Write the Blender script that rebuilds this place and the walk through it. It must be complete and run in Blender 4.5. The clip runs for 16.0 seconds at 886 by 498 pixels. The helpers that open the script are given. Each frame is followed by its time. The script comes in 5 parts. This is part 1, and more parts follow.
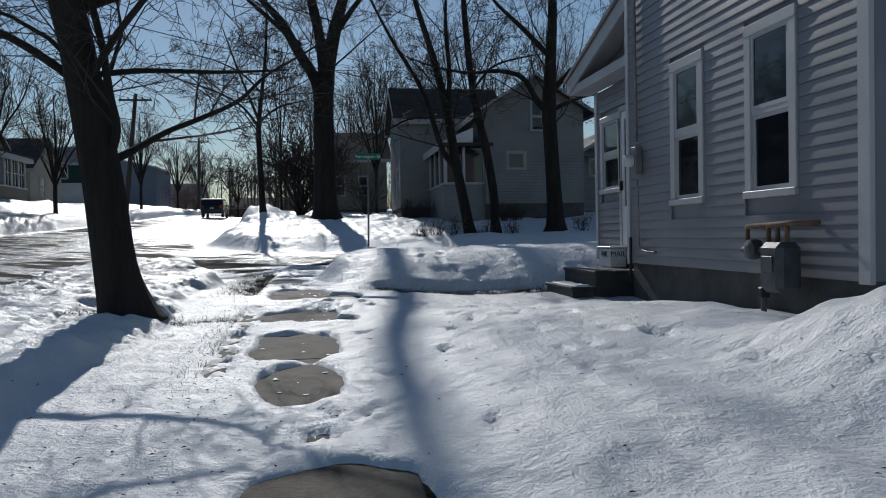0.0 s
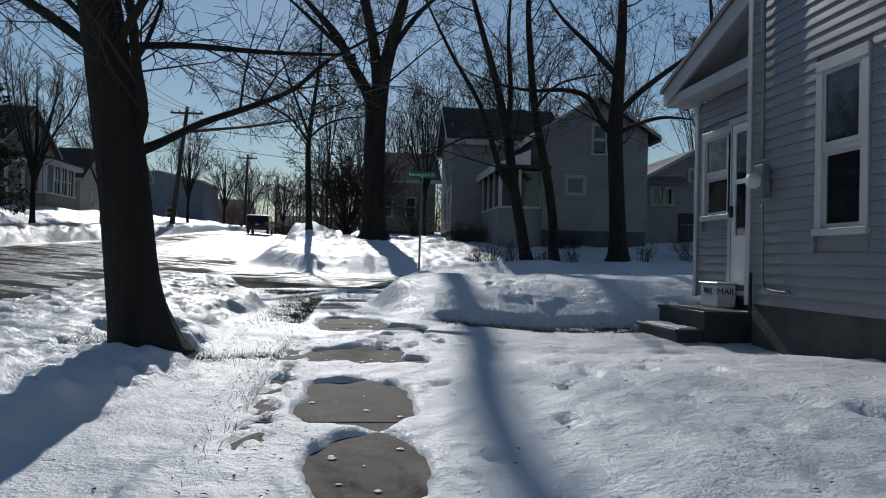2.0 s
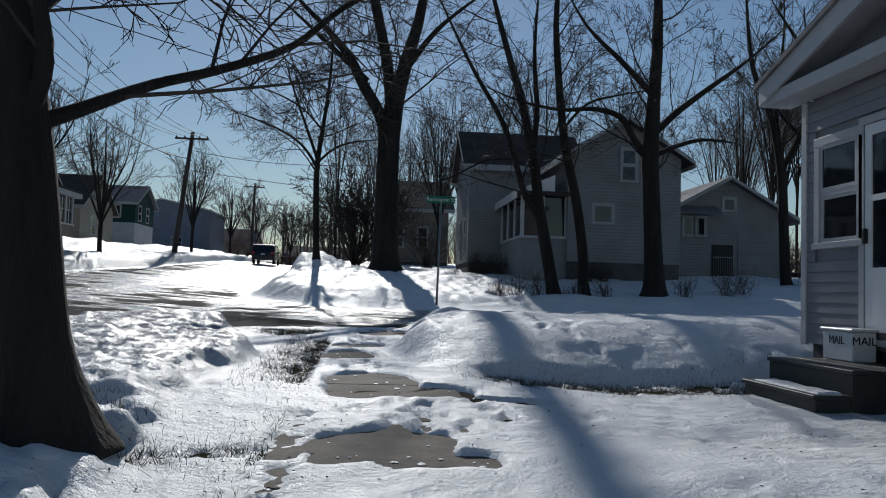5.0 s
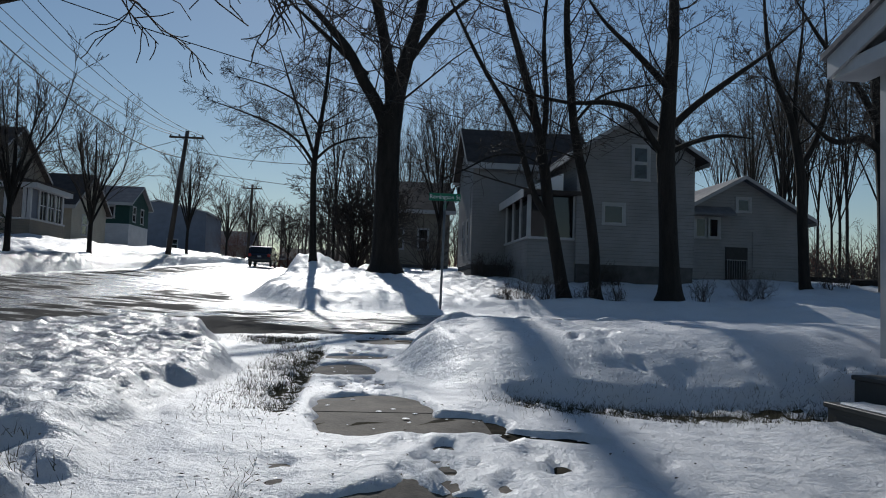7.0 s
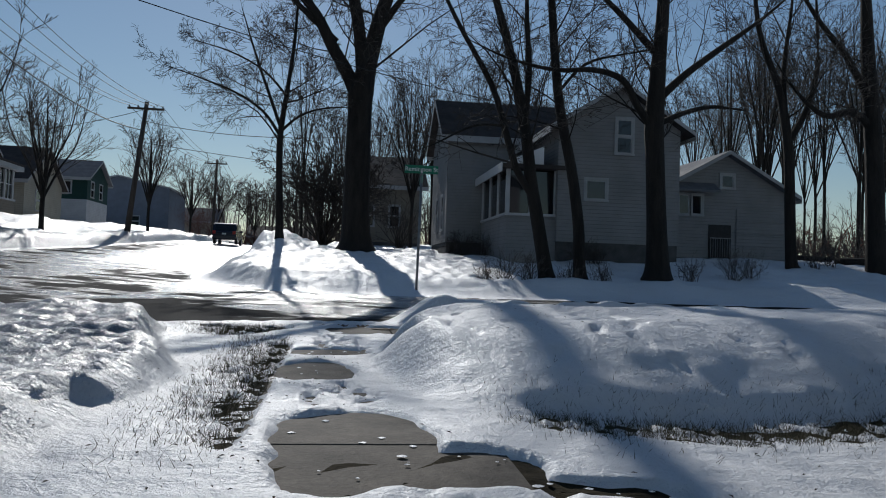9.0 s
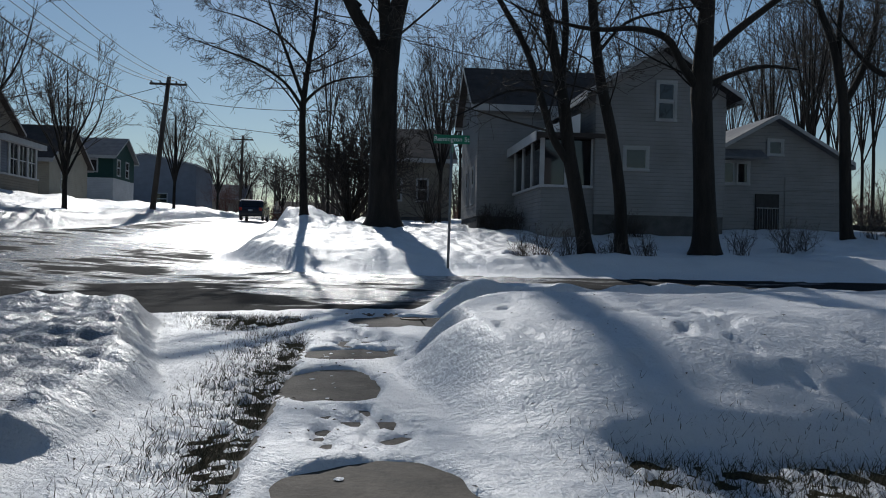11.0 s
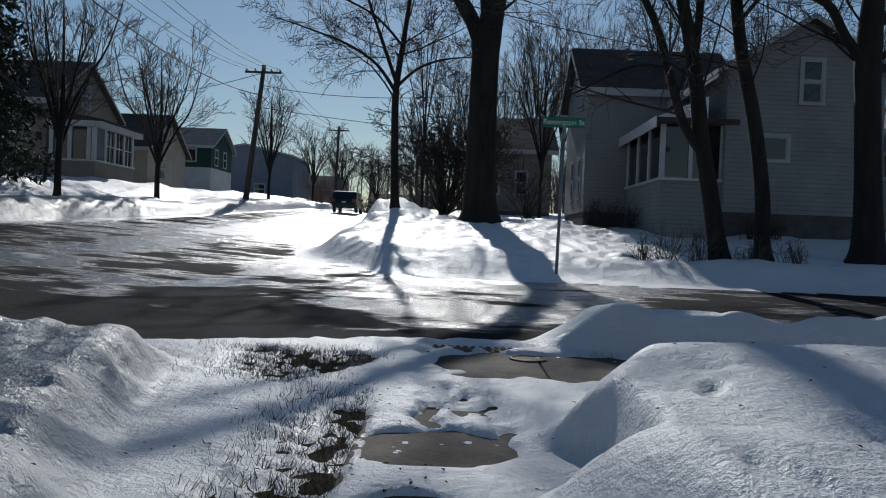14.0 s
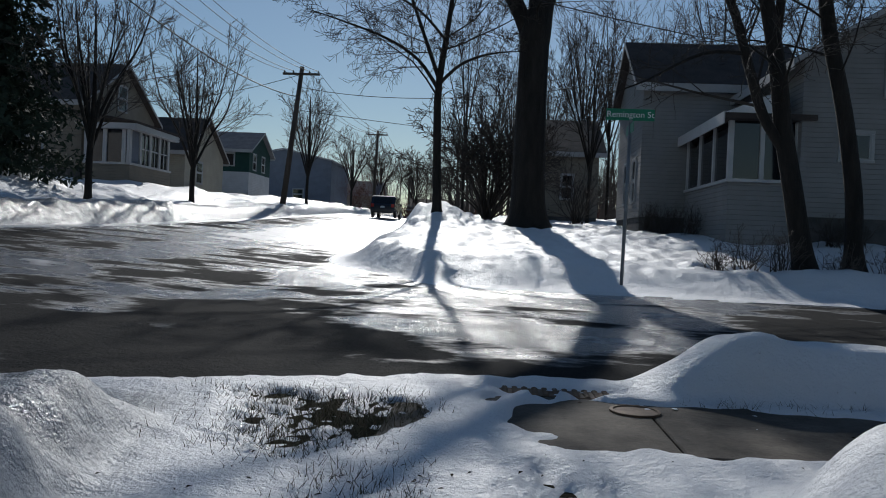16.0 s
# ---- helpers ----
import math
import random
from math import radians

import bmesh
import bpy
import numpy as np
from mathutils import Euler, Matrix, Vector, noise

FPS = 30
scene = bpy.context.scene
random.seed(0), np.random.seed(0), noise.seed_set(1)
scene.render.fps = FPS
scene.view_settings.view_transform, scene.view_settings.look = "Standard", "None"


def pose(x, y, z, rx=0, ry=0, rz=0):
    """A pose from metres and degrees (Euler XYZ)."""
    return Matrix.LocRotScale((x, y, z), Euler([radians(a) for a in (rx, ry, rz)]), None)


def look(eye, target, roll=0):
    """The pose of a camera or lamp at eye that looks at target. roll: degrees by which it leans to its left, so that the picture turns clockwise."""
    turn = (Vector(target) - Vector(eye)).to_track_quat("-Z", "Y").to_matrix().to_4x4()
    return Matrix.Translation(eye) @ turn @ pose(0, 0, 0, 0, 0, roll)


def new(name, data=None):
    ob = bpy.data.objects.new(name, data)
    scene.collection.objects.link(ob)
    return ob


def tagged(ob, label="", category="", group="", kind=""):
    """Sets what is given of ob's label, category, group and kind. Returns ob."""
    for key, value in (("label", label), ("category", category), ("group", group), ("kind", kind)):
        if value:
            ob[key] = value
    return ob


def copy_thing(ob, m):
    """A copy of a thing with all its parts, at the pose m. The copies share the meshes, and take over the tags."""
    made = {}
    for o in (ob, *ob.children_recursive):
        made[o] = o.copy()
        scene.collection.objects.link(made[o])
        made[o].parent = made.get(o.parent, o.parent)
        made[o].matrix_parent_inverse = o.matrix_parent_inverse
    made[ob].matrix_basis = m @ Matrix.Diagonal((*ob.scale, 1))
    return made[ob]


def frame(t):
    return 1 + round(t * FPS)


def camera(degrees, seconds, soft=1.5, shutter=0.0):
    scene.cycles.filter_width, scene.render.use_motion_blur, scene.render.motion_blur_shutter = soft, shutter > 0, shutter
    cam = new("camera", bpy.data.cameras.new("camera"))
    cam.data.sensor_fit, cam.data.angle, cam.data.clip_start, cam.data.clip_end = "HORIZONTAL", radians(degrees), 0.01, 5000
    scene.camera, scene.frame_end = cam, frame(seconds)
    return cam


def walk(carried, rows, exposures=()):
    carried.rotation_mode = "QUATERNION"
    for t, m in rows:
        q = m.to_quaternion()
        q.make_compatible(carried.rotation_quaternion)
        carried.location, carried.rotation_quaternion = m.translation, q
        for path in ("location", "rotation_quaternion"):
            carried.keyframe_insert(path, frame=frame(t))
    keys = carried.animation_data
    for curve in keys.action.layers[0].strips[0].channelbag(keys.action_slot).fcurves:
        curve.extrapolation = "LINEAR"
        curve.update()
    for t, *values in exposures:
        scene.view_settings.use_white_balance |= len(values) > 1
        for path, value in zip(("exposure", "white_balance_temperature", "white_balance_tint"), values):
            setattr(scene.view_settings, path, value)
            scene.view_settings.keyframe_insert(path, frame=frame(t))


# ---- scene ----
cam = camera(59.5, 16.0, soft=1.0)
PATH = [
    (0, (0.803, 0.726, 1.672), (1.116, 2.701, 1.636), -1.0),
    (0.5, (0.739, 1.14, 1.663), (1.073, 3.112, 1.642), -0.5),
    (1, (0.669, 1.552, 1.668), (0.989, 3.527, 1.665), -0.3),
    (1.5, (0.682, 1.917, 1.659), (0.987, 3.894, 1.677), 0.6),
    (2, (0.604, 2.366, 1.665), (0.812, 4.355, 1.693), 1.3),
    (2.5, (0.607, 2.798, 1.653), (0.821, 4.786, 1.68), 1.3),
    (3, (0.539, 3.253, 1.672), (0.727, 5.243, 1.748), 1.9),
    (5.5, (0.464, 5.072, 1.699), (0.652, 7.06, 1.809), 1.7),
    (6, (0.47, 5.453, 1.685), (0.66, 7.441, 1.796), 1.7),
    (6.5, (0.463, 5.799, 1.692), (0.634, 7.788, 1.812), 1.9),
    (7, (0.445, 6.092, 1.692), (0.635, 8.079, 1.811), 1.9),
    (7.5, (0.46, 6.401, 1.709), (0.696, 8.386, 1.789), 2.2),
    (8, (0.418, 6.795, 1.723), (0.653, 8.779, 1.792), 1.9),
    (8.5, (0.441, 7.177, 1.726), (0.712, 9.158, 1.79), 1.9),
    (9, (0.393, 7.553, 1.729), (0.665, 9.533, 1.794), 1.9),
    (11.5, (0.493, 9.198, 1.856), (0.687, 11.189, 1.84), 1.1),
    (12, (0.531, 9.649, 1.881), (0.728, 11.639, 1.864), 1.1),
    (12.5, (0.482, 10.11, 1.881), (0.517, 12.109, 1.844), 1.0),
    (13, (0.476, 10.54, 1.916), (0.513, 12.54, 1.876), 1.2),
    (13.5, (0.481, 10.929, 1.942), (0.457, 12.929, 1.898), 1.8),
    (14, (0.417, 11.335, 1.951), (0.379, 13.334, 1.921), 2.3),
    (14.5, (0.342, 11.722, 1.937), (0.267, 13.72, 1.911), 2.6),
    (15, (0.279, 12.162, 1.978), (0.111, 14.155, 1.952), 2.5),
    (15.5, (0.253, 12.578, 1.979), (0.094, 14.571, 1.957), 2.6),
    (16, (0.158, 12.96, 1.949), (0.022, 14.955, 1.93), 2.5),
]
walk(cam, [(t, look(eye, target, roll)) for t, eye, target, roll in PATH], [(0.0, -0.57, 6200, 9), (16.0, -0.57, 6200, 9)])

# ---- world, sun and exposure ----
SUN_AZ, SUN_EL = radians(-4.5), radians(29.0)
world = bpy.data.worlds.new("sky")
scene.world = world
world.use_nodes = True
sky = world.node_tree.nodes.new("ShaderNodeTexSky")
sky.sky_type = "NISHITA"
sky.sun_disc = False
sky.sun_elevation, sky.sun_rotation = SUN_EL, SUN_AZ
sky.air_density, sky.dust_density, sky.ozone_density = 1.2, 0.1, 3.0
world.node_tree.links.new(sky.outputs[0], world.node_tree.nodes["Background"].inputs[0])
world.node_tree.nodes["Background"].inputs[1].default_value = 0.082
sun = new("sun", bpy.data.lights.new("sun", "SUN"))
sun.data.energy, sun.data.angle, sun.data.color = 4.1, radians(0.55), (1.0, 0.955, 0.89)
sun_dir = Vector((math.sin(SUN_AZ) * math.cos(SUN_EL), math.cos(SUN_AZ) * math.cos(SUN_EL), math.sin(SUN_EL)))
sun.matrix_world = look(sun_dir * 200, (0, 0, 0))

# ---- materials ----
def material(name, rough=0.6, metal=0.0):
    m = bpy.data.materials.new(name)
    m.use_nodes = True
    b = m.node_tree.nodes["Principled BSDF"]
    b.inputs["Roughness"].default_value, b.inputs["Metallic"].default_value = rough, metal
    return m, m.node_tree, b


def noise_tex(nt, scale, detail=4.0, rough=0.55, stretch=None, coord="Object"):
    tc = nt.nodes.new("ShaderNodeTexCoord")
    n = nt.nodes.new("ShaderNodeTexNoise")
    n.inputs["Scale"].default_value, n.inputs["Detail"].default_value, n.inputs["Roughness"].default_value = scale, detail, rough
    if stretch:
        mp = nt.nodes.new("ShaderNodeMapping")
        mp.inputs["Scale"].default_value = stretch
        nt.links.new(tc.outputs[coord], mp.inputs[0])
        nt.links.new(mp.outputs[0], n.inputs["Vector"])
    else:
        nt.links.new(tc.outputs[coord], n.inputs["Vector"])
    return n.outputs["Fac"]


def ramp(nt, fac, stops):
    r = nt.nodes.new("ShaderNodeValToRGB")
    e = r.color_ramp.elements
    while len(e) < len(stops):
        e.new(0.5)
    for el, (p, c) in zip(e, stops):
        el.position = p
        el.color = (*c, 1.0) if len(c) == 3 else c
    nt.links.new(fac, r.inputs[0])
    return r.outputs[0]


def mix(nt, fac, a, b, kind="MIX"):
    m = nt.nodes.new("ShaderNodeMix")
    m.data_type, m.blend_type = "RGBA", kind
    for socket, v in ((m.inputs[0], fac), (m.inputs[6], a), (m.inputs[7], b)):
        if isinstance(v, (int, float)):
            socket.default_value = v
        elif isinstance(v, tuple):
            socket.default_value = (*v, 1.0)
        else:
            nt.links.new(v, socket)
    return m.outputs[2]


def bump(nt, b, pairs):
    last = None
    for height, strength, dist in pairs:
        n = nt.nodes.new("ShaderNodeBump")
        n.inputs["Strength"].default_value, n.inputs["Distance"].default_value = strength, dist
        nt.links.new(height, n.inputs["Height"])
        if last:
            nt.links.new(last, n.inputs["Normal"])
        last = n.outputs[0]
    nt.links.new(last, b.inputs["Normal"])


def g(v):
    return (v, v, v)


def speckled(name, dark, light, scale, rough=0.6, bump_scale=40.0, bump_d=0.003, metal=0.0, stretch=None, fine=0.25):
    m, nt, b = material(name, rough, metal)
    c1 = ramp(nt, noise_tex(nt, scale, 5.0, 0.6, stretch), [(0.3, dark), (0.7, light)])
    c2 = ramp(nt, noise_tex(nt, scale * 9, 3.0, 0.6, stretch), [(0.25, g(0.55)), (0.75, g(1.0))])
    nt.links.new(mix(nt, fine, c1, c2, "MULTIPLY"), b.inputs["Base Color"])
    bump(nt, b, [(noise_tex(nt, bump_scale, 4.0, 0.6, stretch), 0.6, bump_d)])
    return m


def cells(nt, scale, stretch=(1.0, 1.0, 1.0)):
    """Rounded cups, as the sun melts them into old snow."""
    tc, mp, v = (nt.nodes.new(k) for k in ("ShaderNodeTexCoord", "ShaderNodeMapping", "ShaderNodeTexVoronoi"))
    v.feature, v.inputs["Scale"].default_value, v.inputs["Smoothness"].default_value = "SMOOTH_F1", scale, 0.6
    mp.inputs["Scale"].default_value = stretch
    nt.links.new(tc.outputs["Object"], mp.inputs[0])
    nt.links.new(mp.outputs[0], v.inputs["Vector"])
    return v.outputs["Distance"]


def attribute(nt, name):
    a = nt.nodes.new("ShaderNodeAttribute")
    a.attribute_name = name
    return a.outputs["Fac"]


def snow_material():
    m, nt, b = material("snow", 0.55)
    ice = attribute(nt, "ice")
    stain = ramp(nt, noise_tex(nt, 0.35, 5.0, 0.6), [(0.35, (0.83, 0.84, 0.86)), (0.75, (0.72, 0.72, 0.725))])
    glaze = ramp(nt, noise_tex(nt, 6.0, 5.0, 0.65), [(0.3, (0.16, 0.17, 0.18)), (0.7, (0.38, 0.40, 0.42))])
    grit = ramp(nt, noise_tex(nt, 23.0, 3.0, 0.7), [(0.24, (0.42, 0.38, 0.33)), (0.31, g(1.0))])
    nt.links.new(mix(nt, 0.5, mix(nt, ice, stain, glaze), grit, "MULTIPLY"), b.inputs["Base Color"])
    crust = ramp(nt, noise_tex(nt, 140.0, 1.0, 0.5), [(0.3, g(0.12)), (0.37, g(0.5))])
    shiny = ramp(nt, noise_tex(nt, 110.0, 1.0, 0.5), [(0.38, g(0.08)), (0.55, g(0.36))])
    nt.links.new(mix(nt, ice, crust, shiny), b.inputs["Roughness"])
    nt.links.new(ramp(nt, ice, [(0.0, g(0.36)), (1.0, g(0.22))]), b.inputs["Specular IOR Level"])
    bump(nt, b, [(noise_tex(nt, 2.6, 6.0, 0.65), 0.8, 0.07), (cells(nt, 8.0, (1.0, 0.6, 1.0)), 0.15, 0.04), (noise_tex(nt, 15.0, 5.0, 0.7), 0.9, 0.024), (noise_tex(nt, 40.0, 4.0, 0.7), 0.8, 0.011), (noise_tex(nt, 95.0, 2.0, 0.6), 0.6, 0.005)])
    return m


def road_material():
    m, nt, b = material("wet icy asphalt", 0.3)
    both = nt.nodes.new("ShaderNodeMath")
    both.operation = "MULTIPLY_ADD"
    both.inputs[1].default_value = 1.5
    nt.links.new(noise_tex(nt, 0.62, 9.0, 0.62, (0.8, 1.3, 1.0)), both.inputs[0])
    nt.links.new(attribute(nt, "ice"), both.inputs[2])
    tar = ramp(nt, noise_tex(nt, 70.0, 4.0, 0.65), [(0.3, g(0.012)), (0.75, g(0.042))])
    film = ramp(nt, noise_tex(nt, 9.0, 5.0, 0.65), [(0.3, (0.06, 0.063, 0.07)), (0.7, (0.18, 0.19, 0.205))])
    packed = ramp(nt, noise_tex(nt, 5.0, 5.0, 0.65), [(0.3, (0.36, 0.365, 0.38)), (0.7, (0.60, 0.605, 0.62))])
    iced = ramp(nt, both.outputs[0], [(0.42, g(0.0)), (0.54, g(1.0))])
    thick = ramp(nt, both.outputs[0], [(0.78, g(0.0)), (0.95, g(1.0))])
    nt.links.new(mix(nt, thick, mix(nt, iced, tar, film), packed), b.inputs["Base Color"])
    nt.links.new(ramp(nt, iced, [(0.0, g(0.03)), (1.0, g(0.5))]), b.inputs["Specular IOR Level"])
    nt.links.new(mix(nt, thick, ramp(nt, iced, [(0.0, g(0.85)), (1.0, g(0.24))]), g(0.5)), b.inputs["Roughness"])
    bump(nt, b, [(noise_tex(nt, 4.0, 5.0, 0.62), 0.7, 0.03), (noise_tex(nt, 22.0, 4.0, 0.65), 0.8, 0.014), (noise_tex(nt, 75.0, 2.0, 0.6), 0.8, 0.006)])
    return m


def siding_material(name, colour, course):
    m, nt, b = material(name, 0.75)
    b.inputs["Specular IOR Level"].default_value = 0.25
    tc = nt.nodes.new("ShaderNodeTexCoord")
    sep = nt.nodes.new("ShaderNodeSeparateXYZ")
    nt.links.new(tc.outputs["Object"], sep.inputs[0])
    mul = nt.nodes.new("ShaderNodeMath")
    mul.operation = "MULTIPLY"
    mul.inputs[1].default_value = 1.0 / course
    nt.links.new(sep.outputs["Z"], mul.inputs[0])
    fr = nt.nodes.new("ShaderNodeMath")
    fr.operation = "FRACT"
    nt.links.new(mul.outputs[0], fr.inputs[0])
    lap = ramp(nt, fr.outputs[0], [(0.0, g(0.0)), (0.12, g(1.0)), (1.0, g(0.2))])
    c = tuple(colour)
    dirt = ramp(nt, noise_tex(nt, 1.1, 5.0, 0.6), [(0.3, tuple(v * 0.8 for v in c)), (0.7, c)])
    nt.links.new(dirt, b.inputs["Base Color"])
    bump(nt, b, [(lap, 0.9, 0.02), (noise_tex(nt, 30.0, 3.0, 0.6), 0.2, 0.004)])
    return m


def glass_material():
    m, nt, b = material("window glass", 0.04)
    b.inputs["Base Color"].default_value = (0.012, 0.014, 0.018, 1)
    b.inputs["Specular IOR Level"].default_value = 0.6
    bump(nt, b, [(noise_tex(nt, 1.3, 2.0, 0.5), 0.15, 0.01)])
    return m


SNOW = snow_material()
ROAD = road_material()
CONCRETE = speckled("worn wet concrete", (0.06, 0.05, 0.04), (0.16, 0.135, 0.108), 3.5, 0.8, 50.0, 0.01, fine=0.75)
CONCRETE.node_tree.nodes["Principled BSDF"].inputs["Specular IOR Level"].default_value = 0.2
FOUNDATION = speckled("grey block foundation", (0.06, 0.06, 0.058), (0.115, 0.11, 0.105), 3.0, 0.9, 25.0, 0.01)
VINYL = speckled("pale grey vinyl siding", (0.185, 0.185, 0.203), (0.228, 0.228, 0.247), 0.8, 0.42, 14.0, 0.002, fine=0.12)
OLDTRIM = speckled("weathered grey-white paint", (0.33, 0.33, 0.33), (0.43, 0.43, 0.425), 1.3, 0.6, 30.0, 0.001, fine=0.2)
TRIM = speckled("white painted trim", (0.41, 0.41, 0.42), (0.52, 0.52, 0.52), 1.3, 0.45, 30.0, 0.001, fine=0.15)
DOORW = speckled("white storm door paint", (0.72, 0.72, 0.73), (0.8, 0.8, 0.8), 1.0, 0.35, 30.0, 0.0008, fine=0.1)
GLASS = glass_material()
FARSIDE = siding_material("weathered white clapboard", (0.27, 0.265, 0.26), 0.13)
ROOFDARK = speckled("dark brown shingles", (0.035, 0.028, 0.025), (0.075, 0.06, 0.052), 2.0, 0.9, 18.0, 0.02)
ROOFGREY = speckled("grey shingles", (0.12, 0.12, 0.13), (0.2, 0.2, 0.21), 2.0, 0.85, 18.0, 0.02)
BARK = speckled("grey brown bark", (0.011, 0.009, 0.007), (0.036, 0.029, 0.023), 4.0, 0.95, 22.0, 0.08, stretch=(1, 1, 0.22), fine=0.6)
TWIG = speckled("brown twigs", (0.03, 0.023, 0.018), (0.065, 0.05, 0.04), 1.0, 0.8, 30.0, 0.003)
TWIGPALE = speckled("grey brown twigs", (0.06, 0.047, 0.038), (0.11, 0.088, 0.072), 1.0, 0.8, 30.0, 0.003)
GASGREY = speckled("weathered dark grey meter paint", (0.05, 0.053, 0.06), (0.10, 0.105, 0.115), 6.0, 0.5, 60.0, 0.001, metal=0.2)
METAL = speckled("galvanised grey metal", (0.17, 0.175, 0.18), (0.27, 0.275, 0.28), 6.0, 0.45, 60.0, 0.001, metal=0.3)
DARKMETAL = speckled("dark grey iron", (0.03, 0.03, 0.032), (0.07, 0.068, 0.066), 8.0, 0.5, 60.0, 0.002, metal=0.6)
RUST = speckled("rusty brown pipe", (0.10, 0.055, 0.03), (0.22, 0.14, 0.08), 12.0, 0.75, 60.0, 0.003)
GREEN = speckled("street sign green", (0.0, 0.16, 0.075), (0.0, 0.2, 0.1), 4.0, 0.4, 30.0, 0.0005, fine=0.1)
WHITEPAINT = speckled("white sign lettering", (0.75, 0.77, 0.75), (0.85, 0.86, 0.84), 4.0, 0.4, 30.0, 0.0003, fine=0.05)
BLACK = speckled("black rubber and doorway shade", (0.012, 0.012, 0.012), (0.03, 0.03, 0.03), 8.0, 0.7, 60.0, 0.001)
POLEWOOD = speckled("weathered pole wood", (0.05, 0.04, 0.033), (0.13, 0.105, 0.085), 3.0, 0.9, 20.0, 0.01, stretch=(1, 1, 0.1), fine=0.5)
STEPWOOD = speckled("dark stained wet wood", (0.022, 0.022, 0.02), (0.06, 0.058, 0.052), 2.5, 0.6, 30.0, 0.004, stretch=(1, 0.2, 1))
GRASS = speckled("dead grass", (0.03, 0.03, 0.012), (0.10, 0.085, 0.04), 3.0, 0.8, 20.0, 0.002)
SOIL = speckled("wet soil and leaf litter", (0.014, 0.012, 0.007), (0.06, 0.048, 0.026), 9.0, 1.0, 18.0, 0.03, fine=0.7)
SOIL.node_tree.nodes["Principled BSDF"].inputs["Specular IOR Level"].default_value = 0.08
CREAM = siding_material("cream clapboard", (0.42, 0.38, 0.30), 0.14)
TANSIDE = siding_material("tan clapboard", (0.25, 0.22, 0.175), 0.14)
DKGREEN = siding_material("dark green clapboard", (0.02, 0.06, 0.05), 0.14)
WHITESIDE = siding_material("white clapboard", (0.55, 0.55, 0.55), 0.14)
GREYSIDE = siding_material("blue grey clapboard", (0.19, 0.21, 0.25), 0.14)
SPRUCE = speckled("dark spruce needles", (0.012, 0.022, 0.012), (0.03, 0.05, 0.026), 2.0, 0.8, 20.0, 0.01)
REDBUSH = speckled("reddish brown twigs", (0.10, 0.035, 0.022), (0.17, 0.065, 0.04), 2.0, 0.8, 20.0, 0.003)
CARPAINT = speckled("dark blue car paint", (0.012, 0.016, 0.03), (0.02, 0.025, 0.045), 1.0, 0.22, 5.0, 0.0002, fine=0.05)
REDLAMP = speckled("red lamp plastic", (0.35, 0.01, 0.01), (0.45, 0.02, 0.02), 5.0, 0.2, 30.0, 0.0005, fine=0.05)
CARDWHITE = speckled("white plastic box", (0.6, 0.6, 0.6), (0.72, 0.72, 0.72), 2.0, 0.4, 30.0, 0.0008, fine=0.15)


# ---- building helpers ----
def mesh_of(name, verts, faces, mat, smooth=False):
    me = bpy.data.meshes.new(name)
    me.from_pydata([tuple(v) for v in verts], [], faces)
    me.materials.append(mat)
    if smooth:
        me.polygons.foreach_set("use_smooth", [True] * len(me.polygons))
    me.update()
    return me


def thing(name, label, category, group="", kind="", at=(0, 0, 0), rz=0.0):
    ob = new(name)
    ob.matrix_basis = pose(*at, 0, 0, rz)
    return tagged(ob, label, category, group, kind)


def part(name, bm, mat, parent=None, label=""):
    """Links a bmesh or mesh as one object under a thing or a part."""
    if isinstance(bm, bmesh.types.BMesh):
        me = bpy.data.meshes.new(name)
        bm.to_mesh(me)
        bm.free()
        me.materials.append(mat)
    else:
        me = bm
    ob = new(name, me)
    ob.parent = parent
    return tagged(ob, label)


def box(x0, x1, y0, y1, z0, z1, bevel=0.0, bm=None):
    bm = bm or bmesh.new()
    made = bmesh.ops.create_cube(bm, size=1.0, matrix=Matrix.Translation(((x0 + x1) / 2, (y0 + y1) / 2, (z0 + z1) / 2)) @ Matrix.Diagonal((x1 - x0, y1 - y0, z1 - z0, 1)))
    if bevel:
        edges = list({e for v in made["verts"] for e in v.link_edges})
        bmesh.ops.bevel(bm, geom=edges, offset=bevel, segments=1, affect="EDGES")
    return bm


def prism(points, axis, a, b):
    """A flat outline pushed along an axis: points are the two other coordinates in order."""
    bm = bmesh.new()

    def place(p, v):
        return {"x": (v, p[0], p[1]), "y": (p[0], v, p[1]), "z": (p[0], p[1], v)}[axis]
    lo = [bm.verts.new(place(p, a)) for p in points]
    hi = [bm.verts.new(place(p, b)) for p in points]
    n = len(points)
    bm.faces.new(lo)
    bm.faces.new(hi[::-1])
    for i in range(n):
        bm.faces.new((lo[i], hi[i], hi[(i + 1) % n], lo[(i + 1) % n]))
    bmesh.ops.recalc_face_normals(bm, faces=bm.faces)
    return bm


